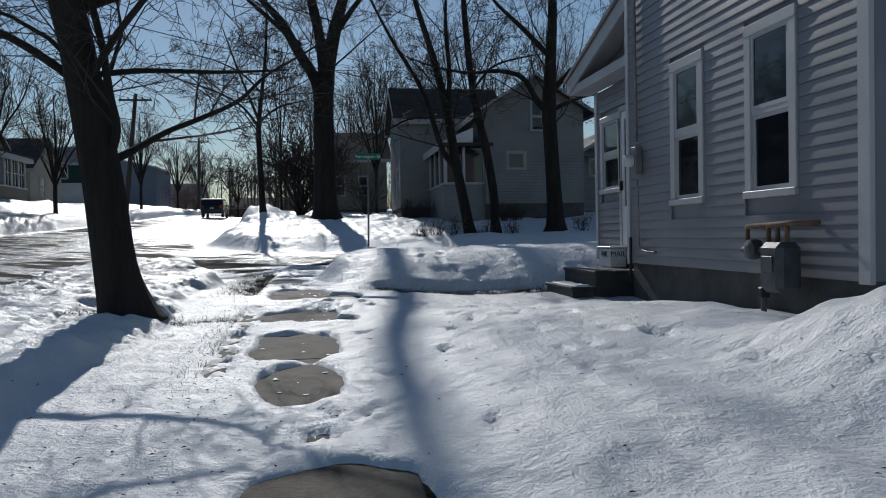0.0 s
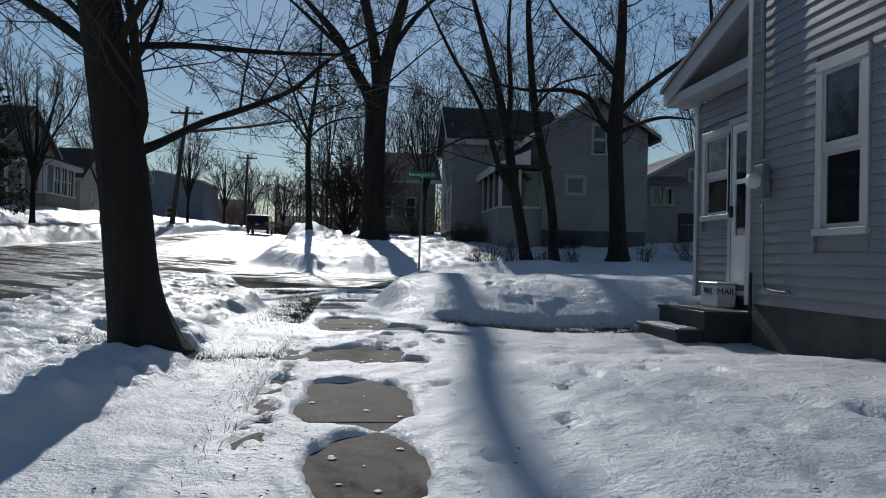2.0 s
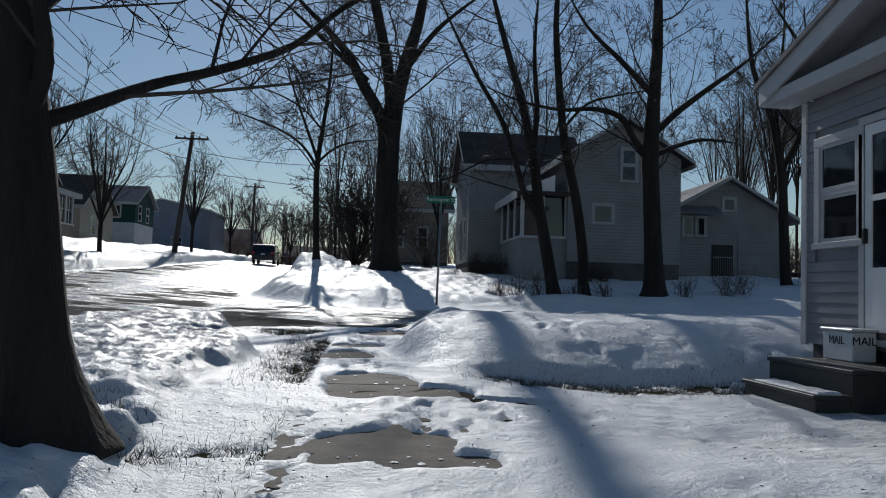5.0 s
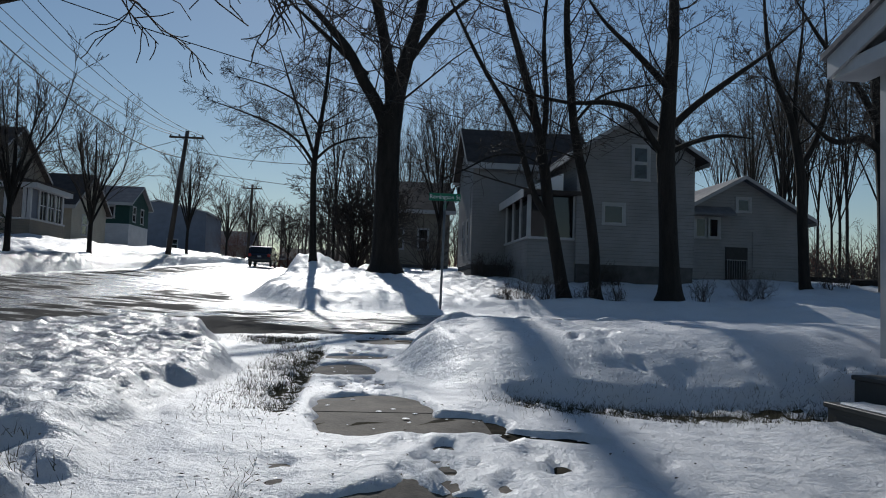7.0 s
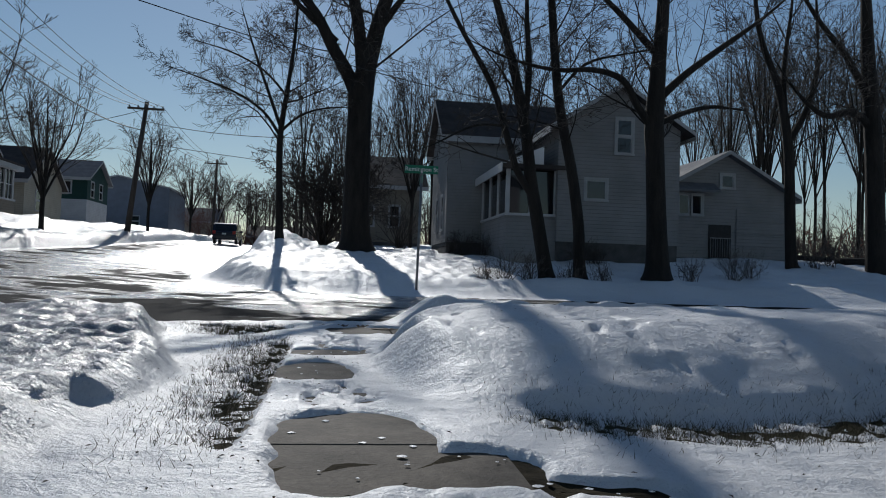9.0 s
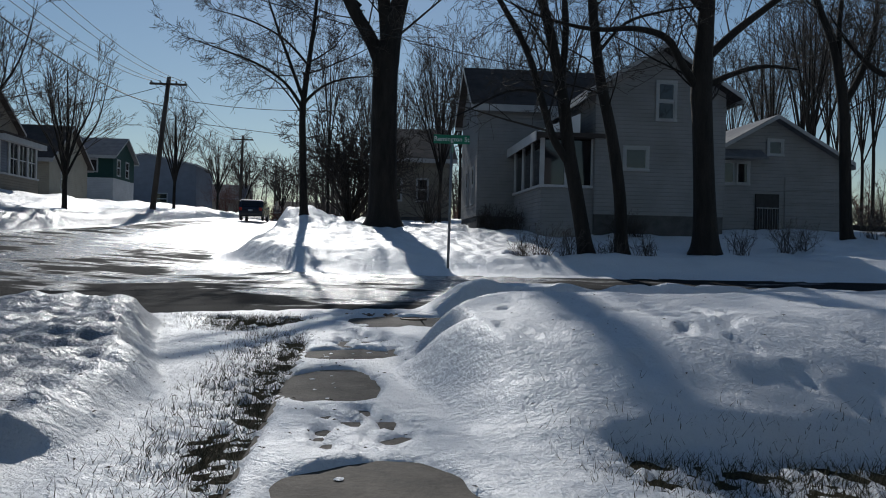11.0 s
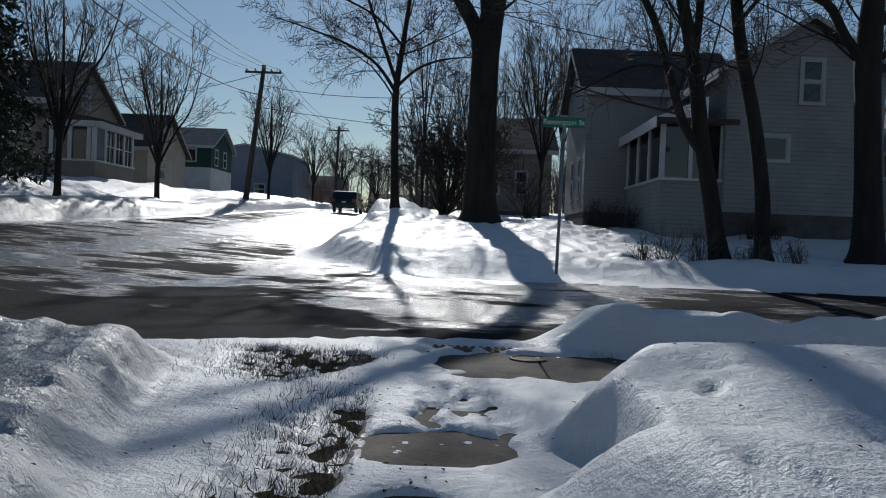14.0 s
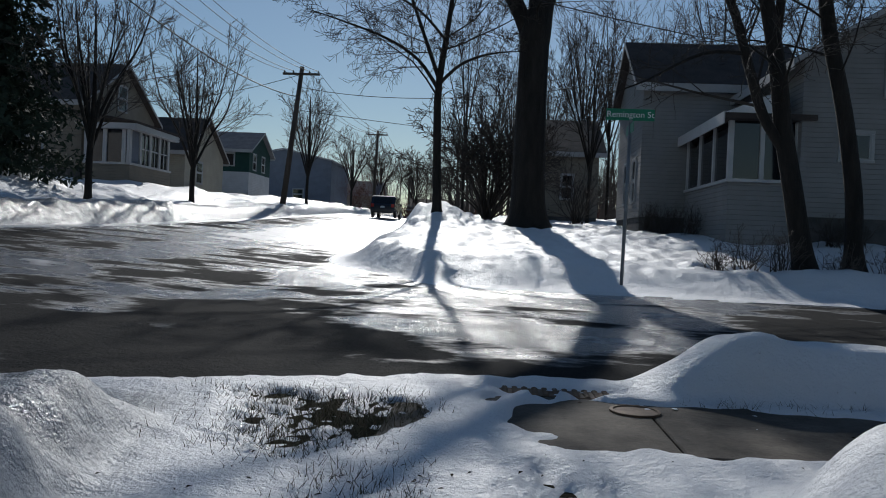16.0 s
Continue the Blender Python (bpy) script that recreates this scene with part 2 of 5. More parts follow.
def tubes(name, lines, mat, sides=6, smooth=True):
    """One mesh of tapered tubes along lines of (point, radius)."""
    by = {}
    for line in lines:
        by.setdefault(len(line), []).append(line)
    co, loops, starts, base, at = [], [], [], 0, 0
    ang = 2 * math.pi * np.arange(sides) / sides
    for n, group in by.items():
        pts = np.array([[p for p, _ in l] for l in group], float)
        rad = np.array([[r for _, r in l] for l in group], float)
        tang = np.gradient(pts, axis=1)
        tang /= np.linalg.norm(tang, axis=2, keepdims=True) + 1e-9
        ref = np.where(np.abs(tang[:, :1, 2:3]) < 0.9, np.array([0.0, 0.0, 1.0]), np.array([1.0, 0.0, 0.0])) * np.ones_like(tang)
        u = np.cross(tang, ref)
        u /= np.linalg.norm(u, axis=2, keepdims=True) + 1e-9
        w = np.cross(tang, u)
        ring = pts[:, :, None] + rad[:, :, None, None] * (np.cos(ang)[:, None] * u[:, :, None] + np.sin(ang)[:, None] * w[:, :, None])
        co.append(ring.reshape(-1, 3))
        m = len(group)
        idx = base + np.arange(m * n * sides).reshape(m, n, sides)
        nxt = np.roll(idx, -1, axis=2)
        quads = np.stack([idx[:, :-1], nxt[:, :-1], nxt[:, 1:], idx[:, 1:]], -1).reshape(-1, 4)
        loops.append(quads.ravel())
        starts.append(at + 4 * np.arange(len(quads)))
        at += quads.size
        caps = np.concatenate([idx[:, -1], idx[:, 0, ::-1]])
        loops.append(caps.ravel())
        starts.append(at + sides * np.arange(len(caps)))
        at += caps.size
        base += m * n * sides
    co, loops, starts = np.concatenate(co), np.concatenate(loops), np.concatenate(starts)
    me = bpy.data.meshes.new(name)
    me.vertices.add(len(co))
    me.vertices.foreach_set("co", co.ravel())
    me.loops.add(len(loops))
    me.loops.foreach_set("vertex_index", loops)
    me.polygons.add(len(starts))
    me.polygons.foreach_set("loop_start", starts)
    me.polygons.foreach_set("use_smooth", np.full(len(starts), smooth))
    me.update(calc_edges=True)
    me.materials.append(mat)
    return me


def lathe(profile, sides=16):
    """A turned shape round z from (radius, height) pairs."""
    bm = bmesh.new()
    rings = [[bm.verts.new((r * math.cos(2 * math.pi * k / sides), r * math.sin(2 * math.pi * k / sides), z)) for k in range(sides)] for r, z in profile]
    for a, b in zip(rings, rings[1:]):
        for k in range(sides):
            bm.faces.new((a[k], a[(k + 1) % sides], b[(k + 1) % sides], b[k]))
    bm.faces.new(rings[0][::-1])
    bm.faces.new(rings[-1])
    return bm


# ---- terrain ----
def smooth(a, b, v):
    t = np.clip((v - a) / (b - a), 0, 1)
    return t * t * (3 - 2 * t)


def lump(x, y, cx, cy, sx, sy, h):
    return h * np.exp(-(((x - cx) / sx) ** 2) - ((y - cy) / sy) ** 2)


WALK_Y = [-60, -10, 0, 6.5, 11, 15, 18, 25, 37, 50, 75, 100, 140, 400]
WALK_Z = [-2.0, 0.0, 0.42, 0.72, 0.90, 0.94, 1.0, 1.12, 1.5, 2.1, 3.35, 4.0, 4.3, 4.3]


def base_z(x, y):
    """The lie of the land: pavement and road level."""
    z = np.interp(y, WALK_Y, WALK_Z)
    drive = smooth(1.0, 3.2, x) * (1 - smooth(7, 9, x)) * smooth(8.5, 10.0, y) * (1 - smooth(12.2, 13.3, y))
    return z + 0.06 * np.clip(-x - 4, 0, 8) - 0.15 * drive


_w = np.random.RandomState(4)
WAVES = [(_w.uniform(0.6, 7.0), _w.uniform(0, 2 * math.pi), _w.uniform(0, 2 * math.pi)) for _ in range(46)]


def rough_field(x, y):
    """Small uneven waves, about one unit high at most."""
    out = 0
    for k, d, p in WAVES:
        out = out + np.sin(x * k * math.cos(d) + y * k * math.sin(d) + p) / (k + 0.6)
    return out * 0.16


_w2 = np.random.RandomState(9)
FINE = [(_w2.uniform(7.0, 34.0), _w2.uniform(0, 2 * math.pi), _w2.uniform(0, 2 * math.pi)) for _ in range(44)]


def fine_field(x, y):
    """Crust and clods, roughly between minus one and one."""
    u, v = x + 0.05 * np.sin(3.1 * y + 1.7 * x), y + 0.05 * np.sin(2.7 * x - 1.3 * y)
    out = 0
    for k, d, p in FINE:
        out = out + np.sin(u * k * math.cos(d) + v * k * math.sin(d) + p) / (k * 0.12 + 1.0)
    return out * 0.16


def in_road(x, y):
    edge = -3.4 - 0.8 * np.exp(-(((y - 35.5) / 5.0) ** 2)) + 0.15 * np.sin(y * 0.7)
    main = (x > -12.0) & (x < edge)
    cross = (y > 18.35 + 0.12 * np.sin(x * 1.3)) & (y < 26.0 + 0.15 * np.sin(x * 0.9)) & (x > -12)
    corner = (x < -0.4) & (y > 17.2 + 0.35 * np.clip(x + 3.4, 0, 3)) & (y < 26.4 + 1.6 * np.clip(-x - 0.9, 0, 3)) & (x > -12)
    return (main | cross | corner) & (y < 140)


def lawn_bare(x, y):
    """How far the snow has melted off soil and dead grass, from 0 to 1."""
    strip = 0.85 * np.exp(-(((x + 0.12 - 0.02 * np.sin(3 * y)) / 0.13) ** 2)) * smooth(10.9, 11.6, y) * (1 - smooth(15.2, 15.9, y))
    wide = 0.55 * smooth(-0.75, -0.5, x) * (1 - smooth(-0.08, 0.02, x)) * smooth(10.2, 12.0, y) * (1 - smooth(16.0, 16.4, y))
    corner = 1.0 * smooth(-1.7, -0.95, x + 0.12 * np.sin(4 * y)) * (1 - smooth(-0.45, -0.05, x + 0.1 * np.sin(5 * y))) * smooth(16.0, 16.8, y + 0.1 * np.sin(6 * x)) * (1 - smooth(17.45, 17.8, y))
    front = 11.75 + 0.16 * np.clip(x - 1, 0, 6)
    drive = 0.95 * np.exp(-(((y - front - 0.1) / 0.42) ** 2)) * smooth(1.1, 1.8, x) * (1 - smooth(6, 7, x))
    verge = 0.7 * np.exp(-(((x - 0.05) / 0.18) ** 2)) * smooth(5.5, 6.5, y) * (1 - smooth(9.8, 10.4, y))
    tree_foot = lump(x, y, -0.75, 8.75, 0.45, 0.22, 0.95) + lump(x, y, -0.1, 8.9, 0.28, 0.12, 0.8) + lump(x, y, -1.4, 9.2, 0.4, 0.5, 0.7)
    ridge = 0.8 * np.exp(-(((y - 17.95) / 0.12) ** 2)) * smooth(1.2, 1.6, x) * (1 - smooth(5, 8, x))
    shrub = 0.75 * np.exp(-(((y - 28.6) / 0.5) ** 2)) * smooth(3.5, 4.5, x) * (1 - smooth(8, 9, x))
    return np.clip(strip + wide + corner + drive + verge + tree_foot + ridge + shrub, 0, 1)


def snow_depth(x, y):
    """Depth of snow over the lie of the land."""
    rf = rough_field(x, y)
    rf2 = rough_field(x * 2.3 + 5, y * 2.3 - 9)
    ff = fine_field(x, y)
    near = np.exp(-((np.clip(np.hypot(x - 1, y - 9) - 12, 0, 99) / 6) ** 2))
    d = 0.034 + 0.014 * rf + 0.019 * ff * near
    yard = smooth(1.05, 2.2, x) * (1 - smooth(7.0, 9.9, y))
    d = d + yard * (0.17 + 0.05 * smooth(2.0, 4.0, x) - 0.10 * smooth(4.2, 4.9, x) + 0.07 * rf + 0.035 * rf2)
    d = d + lump(x, y, 4.15, 4.4, 0.6, 1.1, 0.46) * (1 + 0.12 * rf2 + 0.08 * ff)
    left = 0.84 - 0.16 * np.exp(-((y - 14.6) ** 2)) + 0.10 * np.sin(y * 1.7) + 0.25 * np.clip(y - 15.2, 0, 2) + 0.04 * rf2
    front = 11.75 + 0.16 * np.clip(x - 1, 0, 6) + 0.12 * np.sin(x * 2.1) + 0.12 * rf2
    bank = smooth(left, left + 0.55, x) * smooth(front, front + 1.9, y) * (1 - smooth(15.7, 16.35, y))
    d = d + bank * (0.40 + 0.07 * rf + 0.03 * rf2 + 0.12 * smooth(2.5, 7, x))
    b2 = smooth(1.0, 1.9, x) * smooth(17.85, 18.1, y) * (1 - smooth(18.4, 19.1, y))
    d = d + b2 * (0.34 + 0.07 * rf + 0.09 * rf2 + 0.05 * fine_field(x * 0.7, y * 0.7))
    edge = -0.72 - 0.14 * np.sin(y * 1.3) - 0.16 * np.clip(y - 13, 0, 6) + 0.10 * rf2 + 0.03 * ff
    ice = (1 - smooth(edge - 0.35, edge, x)) * smooth(-4.6, -3.2, x) * (1 - smooth(16.2, 16.9, y)) * smooth(2.0, 4.0, y)
    d = d + ice * (0.16 + 0.05 * rf2 + 0.05 * rf + 0.035 * ff + 0.04 * fine_field(x * 2.1, y * 2.1) * near + 0.12 * smooth(11, 15, y))
    far = smooth(25.6, 26.2, y) * smooth(-4.4, -2.6, x)
    d = d + far * (0.44 + 0.09 * rf + 0.12 * rf2 + 0.06 * fine_field(x * 0.45, y * 0.45))
    d = d + smooth(28.0, 37.5, y) * smooth(-4.4, -1.4, x) * 0.5 * (1 - 0.6 * smooth(60, 90, y))
    d = d + lump(x, y, -2.2, 39.6, 1.5, 2.3, 0.75) * (1 + 0.2 * rf2) * smooth(-4.4, -3.0, x)
    d = d + smooth(4.0, 16.0, x) * smooth(28, 34, y) * 0.25
    edge = -3.4 - 0.8 * np.exp(-(((y - 35.5) / 5.0) ** 2)) + 0.15 * np.sin(y * 0.7)
    kerb = np.maximum(26.0 + 0.15 * np.sin(x * 0.9), 26.4 + 1.6 * np.clip(-x - 0.9, 0, 3))
    d = np.where((y > 25) & (x > edge), 0.03 + (d - 0.03) * smooth(0, 1.9, y - kerb) * smooth(0, 1.3, x - edge), d)
    d = d + np.where(x < -11.9, (0.62 + 0.30 * rf + 0.2 * rf2 + 0.10 * fine_field(x * 0.4, y * 0.4)) * smooth(-11.95, -12.8, x), 0) * (y < 140)
    d = d + smooth(-13.5, -18.0, x) * (0.95 - 0.45 * smooth(48, 66, y))
    return d


PATCHES = [  # bare pavement: x, y, half width, half length
    (0.85, 3.6, 0.42, 0.78), (0.66, 5.95, 0.28, 0.62), (0.60, 7.3, 0.36, 0.66), (0.50, 9.05, 0.46, 0.42), (0.85, 8.72, 0.34, 0.2),
    (0.50, 11.3, 0.40, 0.76), (0.88, 10.85, 0.42, 0.3), (1.5, 10.6, 0.42, 0.1), (0.27, 13.75, 0.27, 0.56), (0.36, 15.0, 0.36, 0.30),
    (1.3, 17.3, 1.0, 0.64), (4.2, 17.3, 2.6, 0.5), (0.62, 18.04, 0.5, 0.14),
]


def bare(x, y):
    out = np.zeros_like(x)
    wob = 0.34 * rough_field(x * 3.0, y * 3.0) + 0.10 * fine_field(x, y)
    for cx, cy, rx, ry in PATCHES:
        q = ((np.abs(x - cx) / rx) ** 2.6 + (np.abs(y - cy) / ry) ** 2.6) ** (1 / 2.6) + wob
        out = np.maximum(out, 1 - smooth(0.86, 1.08, q))
    return out


def ground_z(x, y):
    x, y = np.asarray(x, float), np.asarray(y, float)
    road = in_road(x, y)
    d = snow_depth(x, y)
    pb = bare(x, y)
    d = d * (1 - pb) - 0.05 * pb
    lb = lawn_bare(x, y)
    w = smooth(0.22, 0.75, lb)
    d = d * (1 - w) + w * (np.maximum(d - 0.1, 0) + 0.024 - 0.036 * lb + 0.055 * fine_field(x * 2.6 + 3, y * 2.6) + 0.03 * fine_field(x * 0.8, y * 0.8))
    return base_z(x, y) + np.where(road, 0.012 + 0.012 * rough_field(x, y), d)


def gz(x, y):
    return float(ground_z(np.array([x]), np.array([y]))[0])


def axis_values(fine, far_lo, far_hi):
    out = [np.arange(a, b, s) for a, b, s in fine]
    lo, hi = fine[0][0], fine[-1][1]
    down = lo - np.geomspace(0.5, lo - far_lo, 26)[::-1]
    up = hi + np.geomspace(0.5, far_hi - hi, 26)
    return np.concatenate([down, *out, [hi], up])


xs = axis_values([(-16, -5, 0.28), (-5, -2, 0.08), (-2, 3.2, 0.04), (3.2, 6.5, 0.08), (6.5, 24, 0.35)], -2500, 2500)
ys = axis_values([(-2, 2.5, 0.25), (2.5, 18, 0.045), (18, 30, 0.1), (30, 45, 0.2), (45, 130, 1.2)], -2500, 2500)
XX, YY = np.meshgrid(xs, ys)
FOOT = np.random.RandomState(11)
ZZ = ground_z(XX, YY)
# trodden hollows on the pavement, on the drive and by the near tree
def tread(fx, fy, turn, depth, a=0.05, b=0.13):
    """One boot print pressed into the snow, with a slight rim."""
    sel_x, sel_y = np.abs(xs - fx) < 0.4, np.abs(ys - fy) < 0.4
    X, Y = XX[np.ix_(sel_y, sel_x)] - fx, YY[np.ix_(sel_y, sel_x)] - fy
    u, v = X * math.cos(turn) + Y * math.sin(turn), -X * math.sin(turn) + Y * math.cos(turn)
    q = np.sqrt((u / a) ** 2 + (v / b) ** 2)
    ZZ[np.ix_(sel_y, sel_x)] += -depth * (1 - smooth(0.75, 1.25, q)) + depth * 0.15 * np.exp(-(((q - 1.5) / 0.25) ** 2))


for cx, cy, sx, sy, n in ((0.75, 9.6, 0.3, 0.7, 24), (0.5, 12.6, 0.25, 0.4, 20), (0.45, 15.8, 0.28, 0.5, 30), (0.9, 5.0, 0.3, 0.5, 12), (1.5, 10.0, 0.6, 0.4, 12), (2.6, 6.6, 1.0, 2.0, 30), (2.3, 13.8, 0.8, 1.0, 22), (3.4, 9.8, 1.2, 0.8, 14), (-0.9, 8.0, 0.4, 0.5, 12), (0.4, 17.9, 0.3, 0.2, 8), (-1.6, 6.0, 0.6, 1.5, 16), (4.5, 13.5, 1.2, 1.0, 14)):
    for _ in range(n):
        tread(cx + FOOT.normal() * sx * 0.6, cy + FOOT.normal() * sy * 0.6, FOOT.uniform(-0.6, 0.6), FOOT.uniform(0.012, 0.04), FOOT.uniform(0.045, 0.07), FOOT.uniform(0.09, 0.15))
# scooped hollow in the end of the bank
SCOOP = 0.45 * np.exp(-(np.abs((XX - 0.78) / 0.36) ** 8) - np.abs((YY - 14.55 + 0.35 * (XX - 0.96)) / 0.38) ** 8)
for hx, hy, ha, hb, hd in ((-1.45, 9.75, 0.42, 0.26, 0.15), (-0.85, 9.35, 0.22, 0.20, 0.10), (-0.6, 8.9, 0.14, 0.18, 0.08)):
    SCOOP += hd * np.exp(-(np.abs((XX - hx) / ha) ** 4) - np.abs((YY - hy) / hb) ** 4)
ZZ = np.where(SCOOP > 0.001, np.maximum(ZZ - SCOOP, np.minimum(ZZ, base_z(XX, YY) + 0.03)), ZZ)
# hollow round the near tree
ZZ -= lump(XX, YY, -1.55, 8.6, 0.35, 0.25, 0.12)


def sheet(name, keep, mat):
    ny, nx = XX.shape
    idx = np.arange(ny * nx).reshape(ny, nx)
    quads = np.stack([idx[:-1, :-1], idx[:-1, 1:], idx[1:, 1:], idx[1:, :-1]], -1)[keep]
    used, inv = np.unique(quads, return_inverse=True)
    co = np.stack([XX.ravel()[used], YY.ravel()[used], ZZ.ravel()[used]], -1)
    inv = inv.reshape(-1, 4)
    me = bpy.data.meshes.new(name)
    me.vertices.add(len(co))
    me.vertices.foreach_set("co", co.ravel())
    me.loops.add(inv.size)
    me.loops.foreach_set("vertex_index", inv.ravel())
    me.polygons.add(len(inv))
    me.polygons.foreach_set("loop_start", np.arange(len(inv)) * 4)
    me.polygons.foreach_set("use_smooth", np.ones(len(inv), bool))
    me.update(calc_edges=True)
    me.materials.append(mat)
    me.attributes.new("ice", "FLOAT", "POINT").data.foreach_set("value", iciness(co[:, 0], co[:, 1]))
    return new(name, me)


def iciness(x, y):
    """Where old snow has turned to clear ice, and how thick ice and packed snow lie on the road."""
    rf, rf2 = rough_field(x * 0.8, y * 0.8), rough_field(x * 2.0 + 3, y * 2.0)
    bank = (1 - smooth(-1.25, -0.55, x + 0.16 * np.clip(y - 13, 0, 6))) * smooth(8.5, 13, y) * (1 - smooth(17.0, 17.6, y)) * np.clip(0.85 + 0.3 * rf2, 0, 1)
    kerb = 0.95 * smooth(-11.6, -12.2, x) * (1 - smooth(-13.6, -14.6, x))
    glare = np.exp(-(((x - 0.9) / 2.3) ** 2)) * smooth(18.3, 20.5, y) * (1 - smooth(27, 29, y))
    left = smooth(-4.0, -7.5, x) * 0.07 + 0.22 * np.exp(-(((x + 7.0 + 0.05 * (y - 20)) / 0.8) ** 2)) + 0.2 * np.exp(-(((x + 3.2) / 0.6) ** 2)) * smooth(21, 23, y)
    road = -0.42 + 0.24 * glare + left + 0.12 * smooth(20.5, 25.5, y) * (1 - smooth(2.5, 5.0, x)) * smooth(-7.0, -2.0, x) + 0.50 * smooth(30, 42, y) * smooth(-11.0, -7.0, x) + 0.06 * smooth(22, 30, y) + 0.22 * rf + 0.25 * smooth(14.0, 8.0, y)
    return np.where(in_road(x, y), road, np.clip(bank + kerb, 0, 1))


CX, CY = (XX[:-1, :-1] + XX[1:, 1:]) / 2, (YY[:-1, :-1] + YY[1:, 1:]) / 2
ROADMASK = in_road(CX, CY)
tagged(sheet("ground", ~ROADMASK, SNOW), "old crusted snow over lawns, banks and pavement", "snow", kind="structure")
tagged(sheet("road", ROADMASK, ROAD), "wet icy asphalt street with packed snow", "road", kind="structure")

tagged(new("soil", mesh_of("soil", [(x, y, float(base_z(x, y)) - 0.012 + 0.02 * noise.noise(Vector((x * 5, y * 5, 0)))) for y in np.arange(2.2, 30.0, 0.12) for x in np.arange(-4.2, 9.0, 0.12)], [(r * 110 + c, r * 110 + c + 1, (r + 1) * 110 + c + 1, (r + 1) * 110 + c) for r in range(len(np.arange(2.2, 30.0, 0.12)) - 1) for c in range(109) if not bool(in_road(np.array([-4.2 + c * 0.12]), np.array([2.2 + r * 0.12]))[0])], SOIL, True)), "wet dark soil and leaf litter under melting snow", "soil", kind="structure")

# ---- trees ----
def unit(v):
    return v / (np.linalg.norm(v) + 1e-9)


def branch_line(rng, start, way, length, r0, r1, n, wobble, lift):
    p, d, line = np.array(start, float), unit(np.array(way, float)), []
    for i in range(n + 1):
        f = i / n
        line.append((p.copy(), r0 * (1 - f) + r1 * f))
        d = unit(d + rng.normal(size=3) * wobble + np.array([0, 0, lift]))
        p = p + d * length / n
    return line


def side_way(rng, d, angle):
    a = unit(np.cross(d, rng.normal(size=3)))
    return unit(d * math.cos(angle) + a * math.sin(angle))


def sprout(rng, line, length, count, level, top, out, lift, lo=0.25, thin=0.004, wobble=0.16, spread=(0.5, 1.0)):
    """Side branches along a line, and theirs in turn, gathered by level."""
    n = len(line) - 1
    for c in range(count):
        f = lo + (1 - lo) * (c + rng.uniform(0.1, 0.9)) / count
        i = min(int(f * n), n - 1)
        p = line[i][0] + (line[i + 1][0] - line[i][0]) * (f * n - i)
        d = unit(line[i + 1][0] - line[i][0])
        r = line[i][1]
        ln = length * rng.uniform(0.55, 1.1) * (1.1 - 0.55 * f)
        rr = max(thin, min(r * 0.5, 0.0085 * ln + thin * 0.5))
        way = side_way(rng, d, rng.uniform(*spread))
        kid = branch_line(rng, p, way, ln, rr, max(thin * 0.7, rr * 0.25), 5 if level < 2 else 3, wobble, lift)
        out.setdefault(level, []).append(kid)
        if level < top:
            sprout(rng, kid, ln * 0.62, max(2, int(count * 0.75)), level + 1, top, out, lift, 0.2, thin, wobble, spread)


def smooth_line(points, per=4):
    """A rounded line through (x, y, z, radius) rows."""
    p = np.array(points, float)
    n = len(p)
    out = []
    for i in range(n - 1):
        a, b, c, d = p[max(i - 1, 0)], p[i], p[i + 1], p[min(i + 2, n - 1)]
        for k in range(per):
            t = k / per
            v = 0.5 * (2 * b + (c - a) * t + (2 * a - 5 * b + 4 * c - d) * t * t + (3 * b - a - 3 * c + d) * t ** 3)
            out.append((v[:3], max(v[3], 0.004)))
    out.append((p[-1][:3], p[-1][3]))
    return out


def tree(label, trunk, limbs, seed, auto=6, limb_len=4.0, counts=(7, 3), lift=0.05, thin=0.005, twig=None, spread=(0.5, 1.0), group="bare trees", wobble=0.11, lo=0.45):
    """A bare tree: trunk and limbs as rows of (x, y, z, radius), more limbs grown from the trunk, then twigs."""
    rng = np.random.RandomState(seed)
    x, y = trunk[0][0], trunk[0][1]
    root = thing("tree", label, "tree", group, at=(x, y, trunk[0][2]))
    off = np.array([x, y, trunk[0][2]])

    def local(line):
        return [(p - off, r) for p, r in line]
    tl = local(smooth_line(trunk))
    part("trunk", tubes("trunk", [tl], BARK, 12), BARK, root, "rough grey-brown trunk")
    mains = [local(smooth_line(l)) for l in limbs]
    grown = {}
    if auto:
        sprout(rng, tl, limb_len, auto, 1, 1, grown, lift * 0.6, lo, 0.012, 0.13, (0.6, 1.2))
    mains += grown.get(1, [])
    twigs = {}
    for line in mains:
        part("limb", tubes("limb", [line], BARK, 7), BARK, root)
        ln = sum(np.linalg.norm(b[0] - a[0]) for a, b in zip(line, line[1:]))
        sprout(rng, line, ln * 0.5, counts[0], 2, 1 + counts[1], twigs, lift, 0.18, thin, wobble, spread)
    lines = [l for lv in twigs.values() for l in lv]
    if lines:
        ob = part("crown", tubes("crown", lines, twig or TWIG, 3, False), twig or TWIG, root, "bare thin branches and twigs")
        tagged(ob, kind="stuff")
    return root


def zt(x, y, dz=-0.05):
    return gz(x, y) + dz


